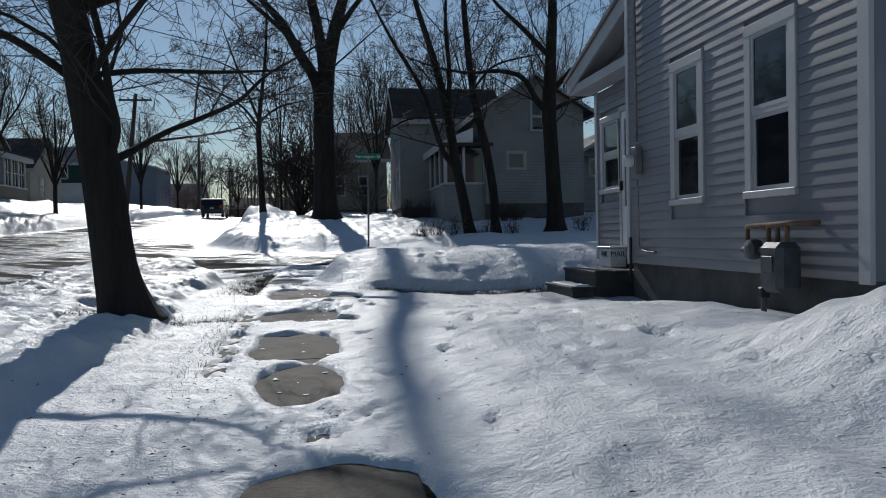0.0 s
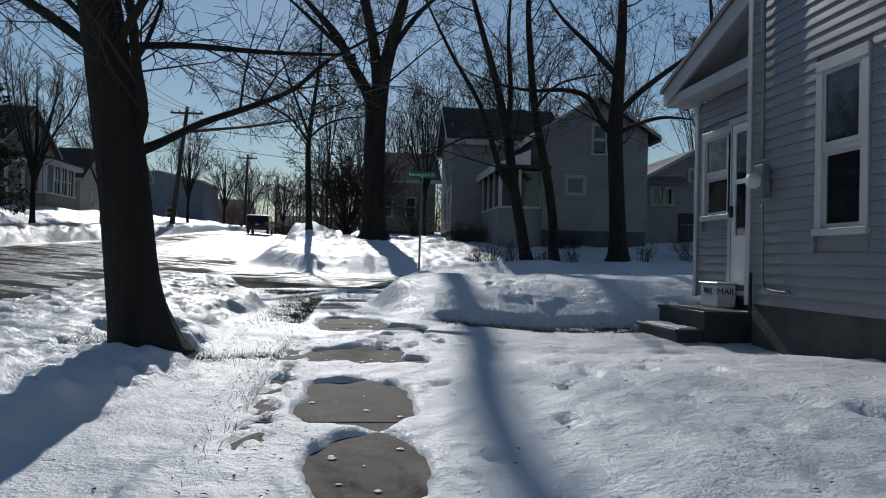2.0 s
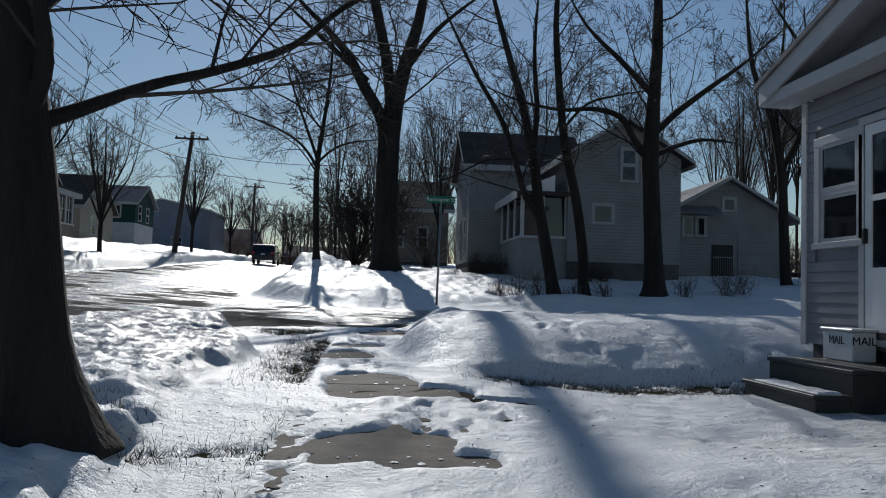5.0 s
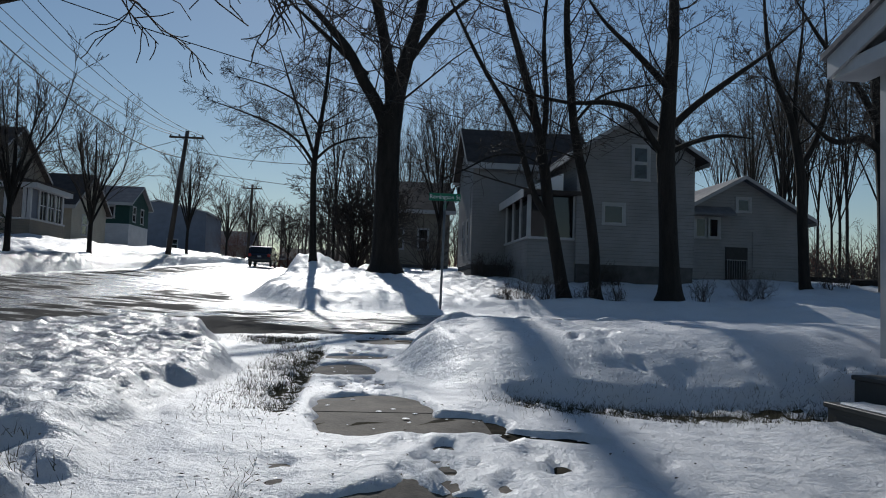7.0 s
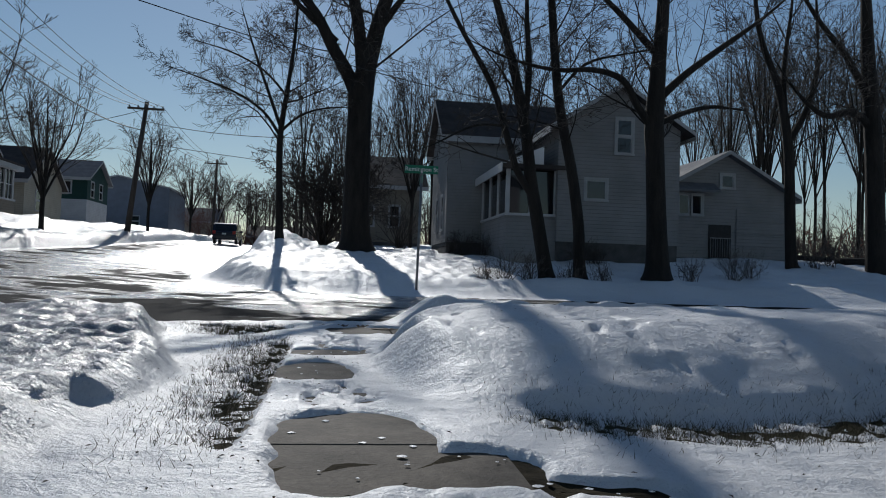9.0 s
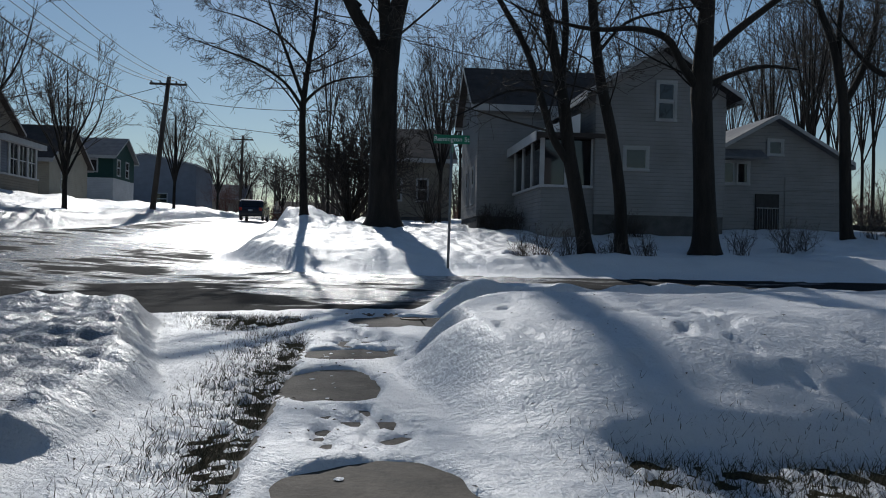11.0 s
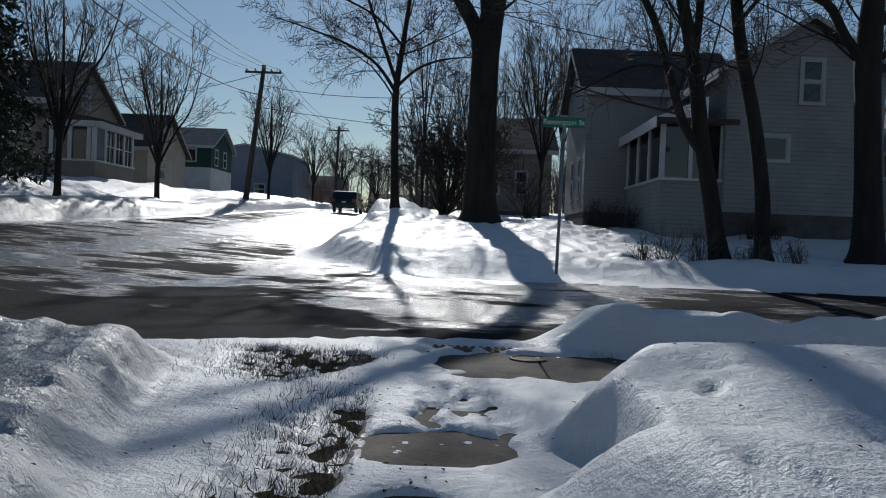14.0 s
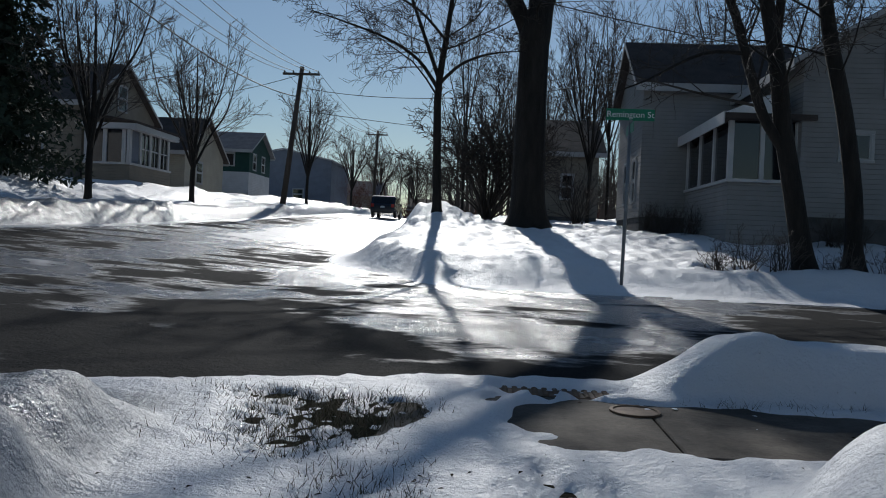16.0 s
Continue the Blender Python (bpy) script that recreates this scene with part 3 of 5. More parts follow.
# near tree beside the pavement, with a long low limb
b = zt(-1.05, 8.52)
tree("large rough-barked bare tree beside the pavement", [(-1.00, 8.52, b - 0.1, 0.36), (-1.05, 8.52, b + 0.12, 0.265), (-1.13, 8.51, b + 0.5, 0.205), (-1.22, 8.50, b + 1.3, 0.19), (-1.325, 8.50, b + 1.98, 0.175), (-1.43, 8.48, b + 2.65, 0.16), (-1.60, 8.48, b + 3.6, 0.15), (-1.80, 8.65, b + 6, 0.125), (-1.83, 8.85, b + 10, 0.04)],
     [[(-1.16, 8.52, b + 1.50, 0.046), (-0.98, 8.62, b + 1.60, 0.038), (-0.72, 8.95, b + 1.83, 0.030), (-0.45, 9.22, b + 2.00, 0.028), (-0.05, 9.45, b + 2.24, 0.023), (0.25, 9.58, b + 2.55, 0.018), (0.65, 9.70, b + 2.82, 0.012), (1.2, 9.8, b + 3.2, 0.006)],
      [(-1.16, 8.47, b + 1.50, 0.05), (-1.06, 8.40, b + 1.78, 0.042), (-1.11, 8.38, b + 2.12, 0.038), (-1.16, 8.36, b + 2.55, 0.036), (-1.28, 8.28, b + 3.4, 0.03), (-1.2, 8.15, b + 5, 0.012)],
      [(-1.50, 8.52, b + 2.9, 0.06), (-0.93, 8.35, b + 3.05, 0.045), (-0.18, 8.10, b + 3.25, 0.034), (0.62, 7.85, b + 3.3, 0.015)],
      [(-1.38, 8.52, b + 2.3, 0.034), (-0.9, 8.8, b + 2.42, 0.028), (-0.2, 9.2, b + 2.5, 0.02), (0.5, 9.6, b + 2.62, 0.01)],
      [(-1.60, 8.52, b + 3.4, 0.06), (-1.18, 9.10, b + 4.0, 0.045), (-0.58, 9.80, b + 4.5, 0.034), (0.32, 10.60, b + 5.0, 0.012)],
      [(-1.36, 8.52, b + 2.2, 0.045), (-2.08, 8.70, b + 2.7, 0.038), (-2.88, 9.00, b + 3.0, 0.028), (-3.78, 9.30, b + 3.5, 0.01)]],
     3, auto=11, limb_len=4.2, counts=(9, 3), thin=0.0036, spread=(0.5, 1.15), lift=0.0, wobble=0.17)

# slender tree on the far corner
b = zt(-1.8, 38)
tree("slender bare young tree on the snowy corner mound", [(-1.8, 38, b, 0.22), (-1.82, 38, b + 0.4, 0.15), (-1.9, 38, b + 2.5, 0.13), (-1.92, 38, b + 4.1, 0.115), (-1.7, 38, b + 6, 0.085), (-1.5, 38, b + 8, 0.06), (-1.4, 38, b + 11, 0.015)],
     [[(-1.92, 38, b + 4.0, 0.07), (-2.6, 37.8, b + 4.9, 0.055), (-3.6, 37.6, b + 5.5, 0.045), (-4.8, 37.4, b + 5.9, 0.03), (-6.2, 37.2, b + 6.3, 0.012)],
      [(-1.9, 38, b + 4.3, 0.075), (-2.4, 38, b + 5.6, 0.06), (-3.0, 38.1, b + 7.2, 0.045), (-3.6, 38.2, b + 9, 0.015)],
      [(-1.9, 38, b + 4.2, 0.06), (-1.2, 37.8, b + 4.8, 0.05), (-0.3, 37.6, b + 5.1, 0.035), (0.8, 37.5, b + 5.2, 0.012)],
      [(-1.75, 38, b + 5.6, 0.05), (-2.6, 37.5, b + 6.4, 0.04), (-3.8, 37, b + 6.9, 0.03), (-5.2, 36.8, b + 7.2, 0.012)]],
     5, auto=10, limb_len=4.0, counts=(11, 3), thin=0.0075, spread=(0.55, 1.2), lift=0.0)

# great tree on the corner
b = zt(1.13, 38)
tree("massive tall bare tree with a forked trunk on the corner lawn", [(1.13, 38, b - 0.1, 0.95), (1.13, 38, b + 0.35, 0.66), (1.1, 38, b + 1.2, 0.54), (1.08, 38, b + 3.5, 0.49), (1.1, 38, b + 5.6, 0.47), (1.12, 38, b + 6.3, 0.50), (1.35, 38, b + 7.4, 0.36), (1.7, 38, b + 9, 0.3), (2.4, 38, b + 12, 0.2), (2.9, 38, b + 18, 0.04)],
     [[(1.0, 38, b + 6.0, 0.3), (0.5, 38, b + 7.1, 0.26), (-0.05, 37.9, b + 7.95, 0.24), (-0.75, 37.8, b + 9.2, 0.20), (-1.8, 37.8, b + 10.4, 0.13), (-3.0, 37.8, b + 11.6, 0.08), (-4.2, 37.7, b + 13.2, 0.03)],
      [(1.2, 38, b + 6.2, 0.27), (1.0, 38.1, b + 8.5, 0.25), (0.6, 38.2, b + 10.5, 0.23), (0.15, 38.2, b + 12.3, 0.22), (-0.5, 38.2, b + 14.3, 0.20), (-1.1, 38.2, b + 15.8, 0.18), (-1.5, 38.3, b + 17.8, 0.13), (-1.8, 38.4, b + 20.5, 0.03)],
      [(1.6, 38, b + 8.6, 0.16), (3.0, 37.6, b + 10.5, 0.11), (4.8, 37.2, b + 12, 0.04)],
      [(0.1, 38, b + 8.2, 0.14), (-1.6, 37.6, b + 9.6, 0.1), (-3.5, 37.3, b + 11.2, 0.03)]],
     8, auto=10, limb_len=6.5, counts=(8, 3), thin=0.009, spread=(0.5, 1.1), lift=0.02, lo=0.55)

# row of trees along the cross street
b = zt(6.25, 28.8)
tree("leaning bare tree with a curved side stem", [(6.3, 28.8, b, 0.28), (6.2, 28.8, b + 0.5, 0.21), (5.95, 28.8, b + 1.8, 0.19), (5.75, 28.8, b + 2.8, 0.18), (5.55, 28.8, b + 4.2, 0.16), (5.1, 28.8, b + 6.2, 0.13), (4.4, 28.8, b + 8.5, 0.09), (3.7, 28.8, b + 11, 0.03)],
     [[(5.8, 28.8, b + 2.4, 0.12), (5.3, 28.7, b + 3.1, 0.105), (5.0, 28.7, b + 4.0, 0.1), (4.5, 28.6, b + 5.4, 0.085), (3.4, 28.5, b + 7.2, 0.06), (2.2, 28.4, b + 9.5, 0.02)],
      [(5.5, 28.8, b + 4.4, 0.1), (5.6, 28.8, b + 6.0, 0.09), (5.5, 28.9, b + 8.0, 0.06), (5.7, 29, b + 11, 0.015)],
      [(4.9, 28.7, b + 4.3, 0.045), (4.0, 28.4, b + 4.2, 0.035), (2.9, 28.2, b + 3.6, 0.02), (2.2, 28.1, b + 3.3, 0.008)]],
     12, auto=10, limb_len=4.0, counts=(8, 3), thin=0.0068, lift=0.015, spread=(0.5, 1.15), group="trees along the cross street")
b = zt(7.25, 28.9)
tree("thin bare tree leaning slightly, bark grey-brown", [(7.3, 28.9, b, 0.26), (7.25, 28.9, b + 0.5, 0.18), (7.2, 28.9, b + 1.6, 0.165), (6.95, 28.9, b + 3.2, 0.155), (6.55, 28.9, b + 5.0, 0.14), (6.3, 28.9, b + 7.2, 0.12), (6.2, 28.9, b + 9.4, 0.09), (6.5, 28.9, b + 13, 0.03)],
     [[(6.5, 28.9, b + 5.4, 0.05), (7.2, 28.7, b + 6.2, 0.045), (8.2, 28.5, b + 6.5, 0.03), (9.4, 28.3, b + 6.7, 0.012)]],
     15, auto=12, limb_len=3.6, counts=(8, 3), thin=0.0068, lift=0.015, spread=(0.5, 1.15), group="trees along the cross street")
b = zt(9.5, 28.8)
tree("dark sturdy bare tree with long level limbs", [(9.55, 28.8, b, 0.5), (9.55, 28.8, b + 0.4, 0.36), (9.5, 28.8, b + 1.5, 0.29), (9.4, 28.8, b + 3.5, 0.27), (9.35, 28.8, b + 4.6, 0.28), (9.45, 28.8, b + 6.5, 0.21), (9.55, 28.8, b + 9, 0.16), (9.4, 28.8, b + 15, 0.03)],
     [[(9.4, 28.8, b + 4.3, 0.13), (8.8, 28.7, b + 5.0, 0.11), (8.3, 28.6, b + 5.7, 0.1), (7.4, 28.5, b + 5.9, 0.08), (6.2, 28.4, b + 5.8, 0.06), (4.8, 28.2, b + 6.0, 0.035), (3.6, 28.0, b + 6.4, 0.012)],
      [(9.4, 28.8, b + 5.2, 0.13), (10.2, 28.7, b + 6.0, 0.11), (11.2, 28.6, b + 6.8, 0.09), (12.5, 28.5, b + 7.8, 0.05), (13.8, 28.4, b + 9.0, 0.015)],
      [(9.4, 28.8, b + 4.5, 0.1), (10.2, 28.9, b + 4.9, 0.08), (11.2, 29.0, b + 5.2, 0.06), (12.4, 29.2, b + 5.2, 0.02)],
      [(9.45, 28.8, b + 6.5, 0.12), (8.4, 28.9, b + 7.6, 0.09), (7.2, 29, b + 8.8, 0.05), (6.2, 29, b + 10.5, 0.015)]],
     18, auto=11, limb_len=5.0, counts=(8, 3), thin=0.0068, lift=0.015, spread=(0.5, 1.15), group="trees along the cross street")
b = zt(16.3, 33)
tree("bare forked tree at the edge of the lawn", [(16.4, 33, b, 0.28), (16.3, 33, b + 0.5, 0.2), (16.2, 33, b + 3, 0.18), (16.1, 33, b + 4.6, 0.17), (15.7, 33, b + 6.5, 0.13), (14.9, 33, b + 8.6, 0.09), (14.6, 33, b + 12, 0.03)],
     [[(16.1, 33, b + 4.5, 0.13), (16.8, 33, b + 5.8, 0.11), (17.2, 33, b + 7.6, 0.08), (17.0, 33, b + 11, 0.02)],
      [(16.1, 33, b + 4.7, 0.1), (15.9, 33, b + 7, 0.09), (16.2, 33, b + 10, 0.04), (16.1, 33, b + 13, 0.01)]],
     21, auto=6, limb_len=4.0, counts=(10, 3), thin=0.009, group="trees along the cross street")
b = zt(19.6, 33.0)
tree("dark bare tree with a long limb over the bank", [(19.73, 33.00, b, 0.504), (19.60, 33.00, b + 0.62, 0.360), (19.48, 33.00, b + 3.75, 0.312), (19.35, 33.00, b + 5.62, 0.300), (19.10, 33.00, b + 8.75, 0.216), (18.85, 33.00, b + 15.00, 0.036)],
     [[(19.35, 33.00, b + 5.25, 0.168), (18.48, 32.88, b + 5.75, 0.144), (17.23, 32.62, b + 5.50, 0.108), (15.98, 32.38, b + 6.25, 0.060), (14.98, 32.12, b + 7.25, 0.018)],
      [(19.23, 33.00, b + 6.25, 0.144), (18.23, 32.88, b + 7.75, 0.120), (16.98, 32.75, b + 9.00, 0.084), (15.48, 32.62, b + 11.00, 0.024)]],
     24, auto=6, limb_len=4.5, counts=(8, 3), thin=0.0068, lift=0.015, spread=(0.5, 1.15), group="trees along the cross street")


def vase_tree(x, y, h, seed, label, group, r=0.13, limbs=9, width=2.6, twig=None, thin=0.010, stem=0.2, counts=(9, 3)):
    """A small street tree whose many limbs rise steeply from a short stem."""
    rng = np.random.RandomState(seed)
    b = zt(x, y)
    rows = []
    for k in range(limbs):
        a = 2 * math.pi * k / limbs + rng.uniform(-0.3, 0.3)
        w = width * rng.uniform(0.35, 1.0)
        f = rng.uniform(stem, stem + 0.14) * h
        top = h * rng.uniform(0.82, 1.0)
        rows.append([(x, y, b + f, r * 0.5), (x + 0.35 * w * math.cos(a), y + 0.35 * w * math.sin(a), b + f + 0.22 * h, r * 0.4), (x + 0.75 * w * math.cos(a), y + 0.75 * w * math.sin(a), b + f + 0.42 * h, r * 0.25), (x + w * math.cos(a), y + w * math.sin(a), b + top, thin)])
    return tree(label, [(x, y, b, r * 1.4), (x, y, b + 0.3, r), (x, y, b + stem * h, r * 0.9), (x + 0.1, y, b + 0.5 * h, r * 0.6), (x, y, b + h, thin)], rows, seed, auto=0, counts=counts, thin=thin, twig=twig or TWIGPALE, spread=(0.3, 0.8), lift=0.05, group=group)


vase_tree(-14.6, 40, 7.8, 31, "upright bare street tree in a snowy verge", "street trees")
vase_tree(-14.4, 49, 7.6, 32, "upright bare street tree in a snowy verge", "street trees")
vase_tree(-14.6, 72, 8.5, 33, "upright bare street tree in a snowy verge", "street trees")
vase_tree(-15.5, 95, 8.0, 34, "bare street tree far up the street", "street trees", thin=0.012)
vase_tree(-11, 118, 8.5, 35, "bare tree far up the street", "street trees", thin=0.015, width=4)
vase_tree(-17, 125, 9.0, 36, "bare tree far up the street", "street trees", thin=0.015, width=4)
vase_tree(-6, 125, 8.0, 37, "bare tree far up the street", "street trees", thin=0.015, width=4)
vase_tree(4.4, 50, 8.5, 39, "bare tree beside the neighbouring house", "shrubs", r=0.1, limbs=8, width=2.2, thin=0.009, twig=TWIG)

# ---- woods behind the garage ----
wrng = np.random.RandomState(50)
wood_kinds = [vase_tree(24 + 3 * k, 52 + 2 * k, 13 + k, 60 + k, "tall thin bare tree in the wood", "wood behind the garage", r=0.10, limbs=6, width=3.2, thin=0.010, stem=0.3, twig=TWIGPALE, counts=(7, 3)) for k in range(3)]
for k in range(34):
    x, y = wrng.uniform(12, 60), wrng.uniform(47, 80)
    if x < 23 and y < 54:
        y += 9
    copy_thing(wood_kinds[k % 3], pose(x, y, zt(x, y), 0, 0, wrng.uniform(0, 360)))
for k in range(12):
    x, y = wrng.uniform(-3, 14), wrng.uniform(62, 95)
    copy_thing(wood_kinds[k % 3], pose(x, y, zt(x, y), 0, 0, wrng.uniform(0, 360)))


# ---- houses ----
def window(parent, face, at, u0, u1, z0, z1, sash=True, out=1, trim=TRIM, w=0.09, name="window", label="", curtain=None):
    """A window on a wall. face 'x' or 'y': the wall's fixed axis, at its place; out: which way the wall faces."""
    win = new(name)
    win.parent = parent
    if label:
        tagged(win, label)

    def put(a, b, u_lo, u_hi, lo, hi, bev=0.0):
        p, q = sorted((at + out * a, at + out * b))
        return box(p, q, u_lo, u_hi, lo, hi, bev) if face == "x" else box(u_lo, u_hi, p, q, lo, hi, bev)
    bm = put(-0.02, 0.035, u0 - w, u1 + w, z1, z1 + w, 0.006)
    for args in ((u0 - w, u0, z0 - 0.075, z1), (u1, u1 + w, z0 - 0.075, z1)):
        p = put(-0.02, 0.03, *args, 0.006)
        me = bpy.data.meshes.new("tmp")
        p.to_mesh(me)
        bm.from_mesh(me)
        bpy.data.meshes.remove(me)
        p.free()
    part("frame", bm, trim, win)
    part("sill", put(-0.02, 0.05, u0 - w - 0.01, u1 + w + 0.01, z0 - 0.075, z0 - 0.005, 0.006), trim, win)
    mid = (z0 + z1) / 2 if sash else None
    panes = [(z0, mid - 0.025, -0.012), (mid + 0.025, z1, 0.006)] if sash else [(z0, z1, 0.0)]
    for lo, hi, dep in panes:
        part("pane", put(dep - 0.012, dep, u0 + 0.035, u1 - 0.035, lo + 0.035, hi - 0.035), GLASS, win)
        rim = put(dep - 0.012, dep + 0.012, u0, u0 + 0.04, lo, hi)
        for args in ((u1 - 0.04, u1, lo, hi), (u0 + 0.04, u1 - 0.04, lo, lo + 0.04), (u0 + 0.04, u1 - 0.04, hi - 0.04, hi)):
            p = put(dep - 0.012, dep + 0.012, *args)
            me = bpy.data.meshes.new("tmp")
            p.to_mesh(me)
            rim.from_mesh(me)
            bpy.data.meshes.remove(me)
            p.free()
        part("sash", rim, trim, win)
    if sash:
        part("meeting_rail", put(-0.012, 0.014, u0, u1, mid - 0.03, mid + 0.03), trim, win)
    return win


def wall_panel(parent, face, at, out, u0, u1, z0, z1, mat, thick=0.16, holes=(), name="wall"):
    """A wall with its openings cut through, as blocks round them joined in one mesh."""
    us = sorted({u0, u1, *(h[0] for h in holes), *(h[1] for h in holes)})
    zs = sorted({z0, z1, *(h[2] for h in holes), *(h[3] for h in holes)})
    bm = bmesh.new()
    p, q = sorted((at, at - out * thick))
    for a, b in zip(us, us[1:]):
        for c, d in zip(zs, zs[1:]):
            if any(h[0] <= a and b <= h[1] and h[2] <= c and d <= h[3] for h in holes):
                continue
            box(p, q, a, b, c, d, 0, bm) if face == "x" else box(a, b, p, q, c, d, 0, bm)
    bmesh.ops.remove_doubles(bm, verts=bm.verts, dist=0.0005)
    return part(name, bm, mat, parent)


def gable_house(label, x0, x1, y0, y1, zb, ze, zr, ridge, wall, roof, wins=(), base=0.5, over=0.35, low=None, basem=None, group="houses", trim=None):
    """A house with a pitched roof: ridge 'x' or 'y' is the way its ridge runs. wins: (face, out, u0, u1, z0, z1)."""
    h = thing("house", label, "house", group, at=((x0 + x1) / 2, (y0 + y1) / 2, zb))
    h.matrix_basis = Matrix()
    part("foundation", box(x0 + 0.03, x1 - 0.03, y0 + 0.03, y1 - 0.03, zb - 1.2, zb + base), basem or FOUNDATION, h)
    trim = trim or OLDTRIM
    for face, at, out, a, b in (("x", x0, -1, y0, y1), ("x", x1, 1, y0, y1), ("y", y0, -1, x0, x1), ("y", y1, 1, x0, x1)):
        holes = [w[2:6] for w in wins if w[0] == face and w[1] == out and w[5] < ze]
        cut = (0.162 if face == "y" else 0.0)
        if low:
            wall_panel(h, face, at, out, a + cut, b - cut, zb + base, low, WHITESIDE)
            wall_panel(h, face, at, out, a + cut, b - cut, low, ze, wall, holes=holes)
        else:
            wall_panel(h, face, at, out, a + cut, b - cut, zb + base, ze, wall, holes=holes)
    t = 0.14
    if ridge == "x":
        m = (y0 + y1) / 2
        for x, o in ((x0, 0.16), (x1 - 0.16, 0.16)):
            part("gable", prism([(y0, ze), (y1, ze), (m, zr)], "x", x, x + o), wall, h)
        s = (zr - ze) / (m - y0)
        for sg, ya in ((1, y0), (-1, y1)):
            pts = [(ya - sg * over, ze - s * over + 0.02), (m, zr + 0.02), (m, zr + t + 0.02), (ya - sg * over, ze - s * over + t + 0.02)]
            part("roof", prism(pts, "x", x0 - over, x1 + over), roof, h)
            part("fascia", box(x0 - over, x1 + over, min(ya - sg * over, ya - sg * (over + 0.03)), max(ya - sg * over, ya - sg * (over + 0.03)), ze - s * over - 0.12, ze - s * over + 0.14), trim, h)
        for x in (x0 - over - 0.03, x1 + over):
            pts = [(y0 - over, ze - s * over + 0.0), (m, zr + 0.0), (y1 + over, ze - s * over + 0.0), (y1 + over, ze - s * over + t), (m, zr + t), (y0 - over, ze - s * over + t)]
            part("rake_board", prism(pts, "x", x, x + 0.03), trim, h)
    else:
        m = (x0 + x1) / 2
        for y in (y0, y1 - 0.16):
            part("gable", prism([(x0, ze), (x1, ze), (m, zr)], "y", y, y + 0.16), wall, h)
        s = (zr - ze) / (m - x0)
        for sg, xa in ((1, x0), (-1, x1)):
            pts = [(xa - sg * over, ze - s * over + 0.02), (m, zr + 0.02), (m, zr + t + 0.02), (xa - sg * over, ze - s * over + t + 0.02)]
            part("roof", prism(pts, "y", y0 - over, y1 + over), roof, h)
            part("fascia", box(min(xa - sg * over, xa - sg * (over + 0.03)), max(xa - sg * over, xa - sg * (over + 0.03)), y0 - over, y1 + over, ze - s * over - 0.12, ze - s * over + 0.14), trim, h)
        for y in (y0 - over - 0.03, y1 + over):
            pts = [(x0 - over, ze - s * over + 0.0), (m, zr + 0.0), (x1 + over, ze - s * over + 0.0), (x1 + over, ze - s * over + t), (m, zr + t), (x0 - over, ze - s * over + t)]
            part("rake_board", prism(pts, "y", y, y + 0.03), trim, h)
    for face, out, u0, u1, a, b in wins:
        at = {("x", -1): x0, ("x", 1): x1, ("y", -1): y0, ("y", 1): y1}[(face, out)]
        window(h, face, at + (0.03 * out if b >= ze else 0), u0, u1, a, b, b - a > 1.0, out, trim)
    return h


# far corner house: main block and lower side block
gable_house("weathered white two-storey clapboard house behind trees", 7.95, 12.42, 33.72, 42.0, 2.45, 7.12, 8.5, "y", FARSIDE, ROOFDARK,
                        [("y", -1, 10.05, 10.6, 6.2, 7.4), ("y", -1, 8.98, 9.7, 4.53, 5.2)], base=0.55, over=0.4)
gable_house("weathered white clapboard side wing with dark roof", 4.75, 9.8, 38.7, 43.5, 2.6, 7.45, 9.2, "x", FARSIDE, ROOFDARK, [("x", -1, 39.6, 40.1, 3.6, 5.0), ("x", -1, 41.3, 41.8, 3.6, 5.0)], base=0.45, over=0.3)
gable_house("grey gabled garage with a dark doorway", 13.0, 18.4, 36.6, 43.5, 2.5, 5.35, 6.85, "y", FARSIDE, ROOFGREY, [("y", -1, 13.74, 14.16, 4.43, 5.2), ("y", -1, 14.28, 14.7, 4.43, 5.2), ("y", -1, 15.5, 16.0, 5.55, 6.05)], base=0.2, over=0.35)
gable_house("tan gabled house behind the great tree", 1.2, 5.6, 56, 64, 3.2, 7.2, 9.4, "x", TANSIDE, ROOFDARK, [("y", -1, 2.0, 2.6, 4.6, 5.9), ("x", -1, 58, 58.7, 4.6, 5.9), ("y", -1, 3.6, 4.2, 4.6, 5.9)], base=0.4)

# houses across the street
gable_house("dark gabled house behind a spruce", -30, -20.5, 50, 58, 4.2, 8.2, 10.7, "x", TANSIDE, ROOFDARK, [("y", -1, -25.5, -24.5, 4.8, 6.3), ("y", -1, -23.5, -22.5, 4.8, 6.3), ("x", 1, 53.5, 54.4, 8.3, 9.6)], base=0.6, group="houses across the street")
gable_house("cream clapboard house with dark roof", -31, -20.2, 62, 69, 4.2, 7.2, 9.6, "x", CREAM, ROOFDARK, [("x", 1, 64, 65, 5.2, 6.6), ("y", -1, -24, -23, 5.2, 6.6)], base=0.5, group="houses across the street")
gable_house("dark green house with white lower storey", -29, -20.5, 75.9, 81.7, 4.8, 8.9, 10.5, "x", DKGREEN, ROOFGREY, [("x", 1, 76.9, 77.7, 7.3, 8.6), ("x", 1, 79.3, 80.1, 7.3, 8.6), ("y", -1, -22.9, -21.8, 7.5, 8.5)], base=0.2, low=7.0, group="houses across the street")
gable_house("blue-grey house with snow on its roof", -31, -19.5, 103, 113, 5.6, 10.8, 12.0, "y", GREYSIDE, SNOW, [("y", -1, -29, -28, 8.3, 9.6), ("y", -1, -24, -22.8, 6.2, 7.4)], base=0.3, group="houses across the street")

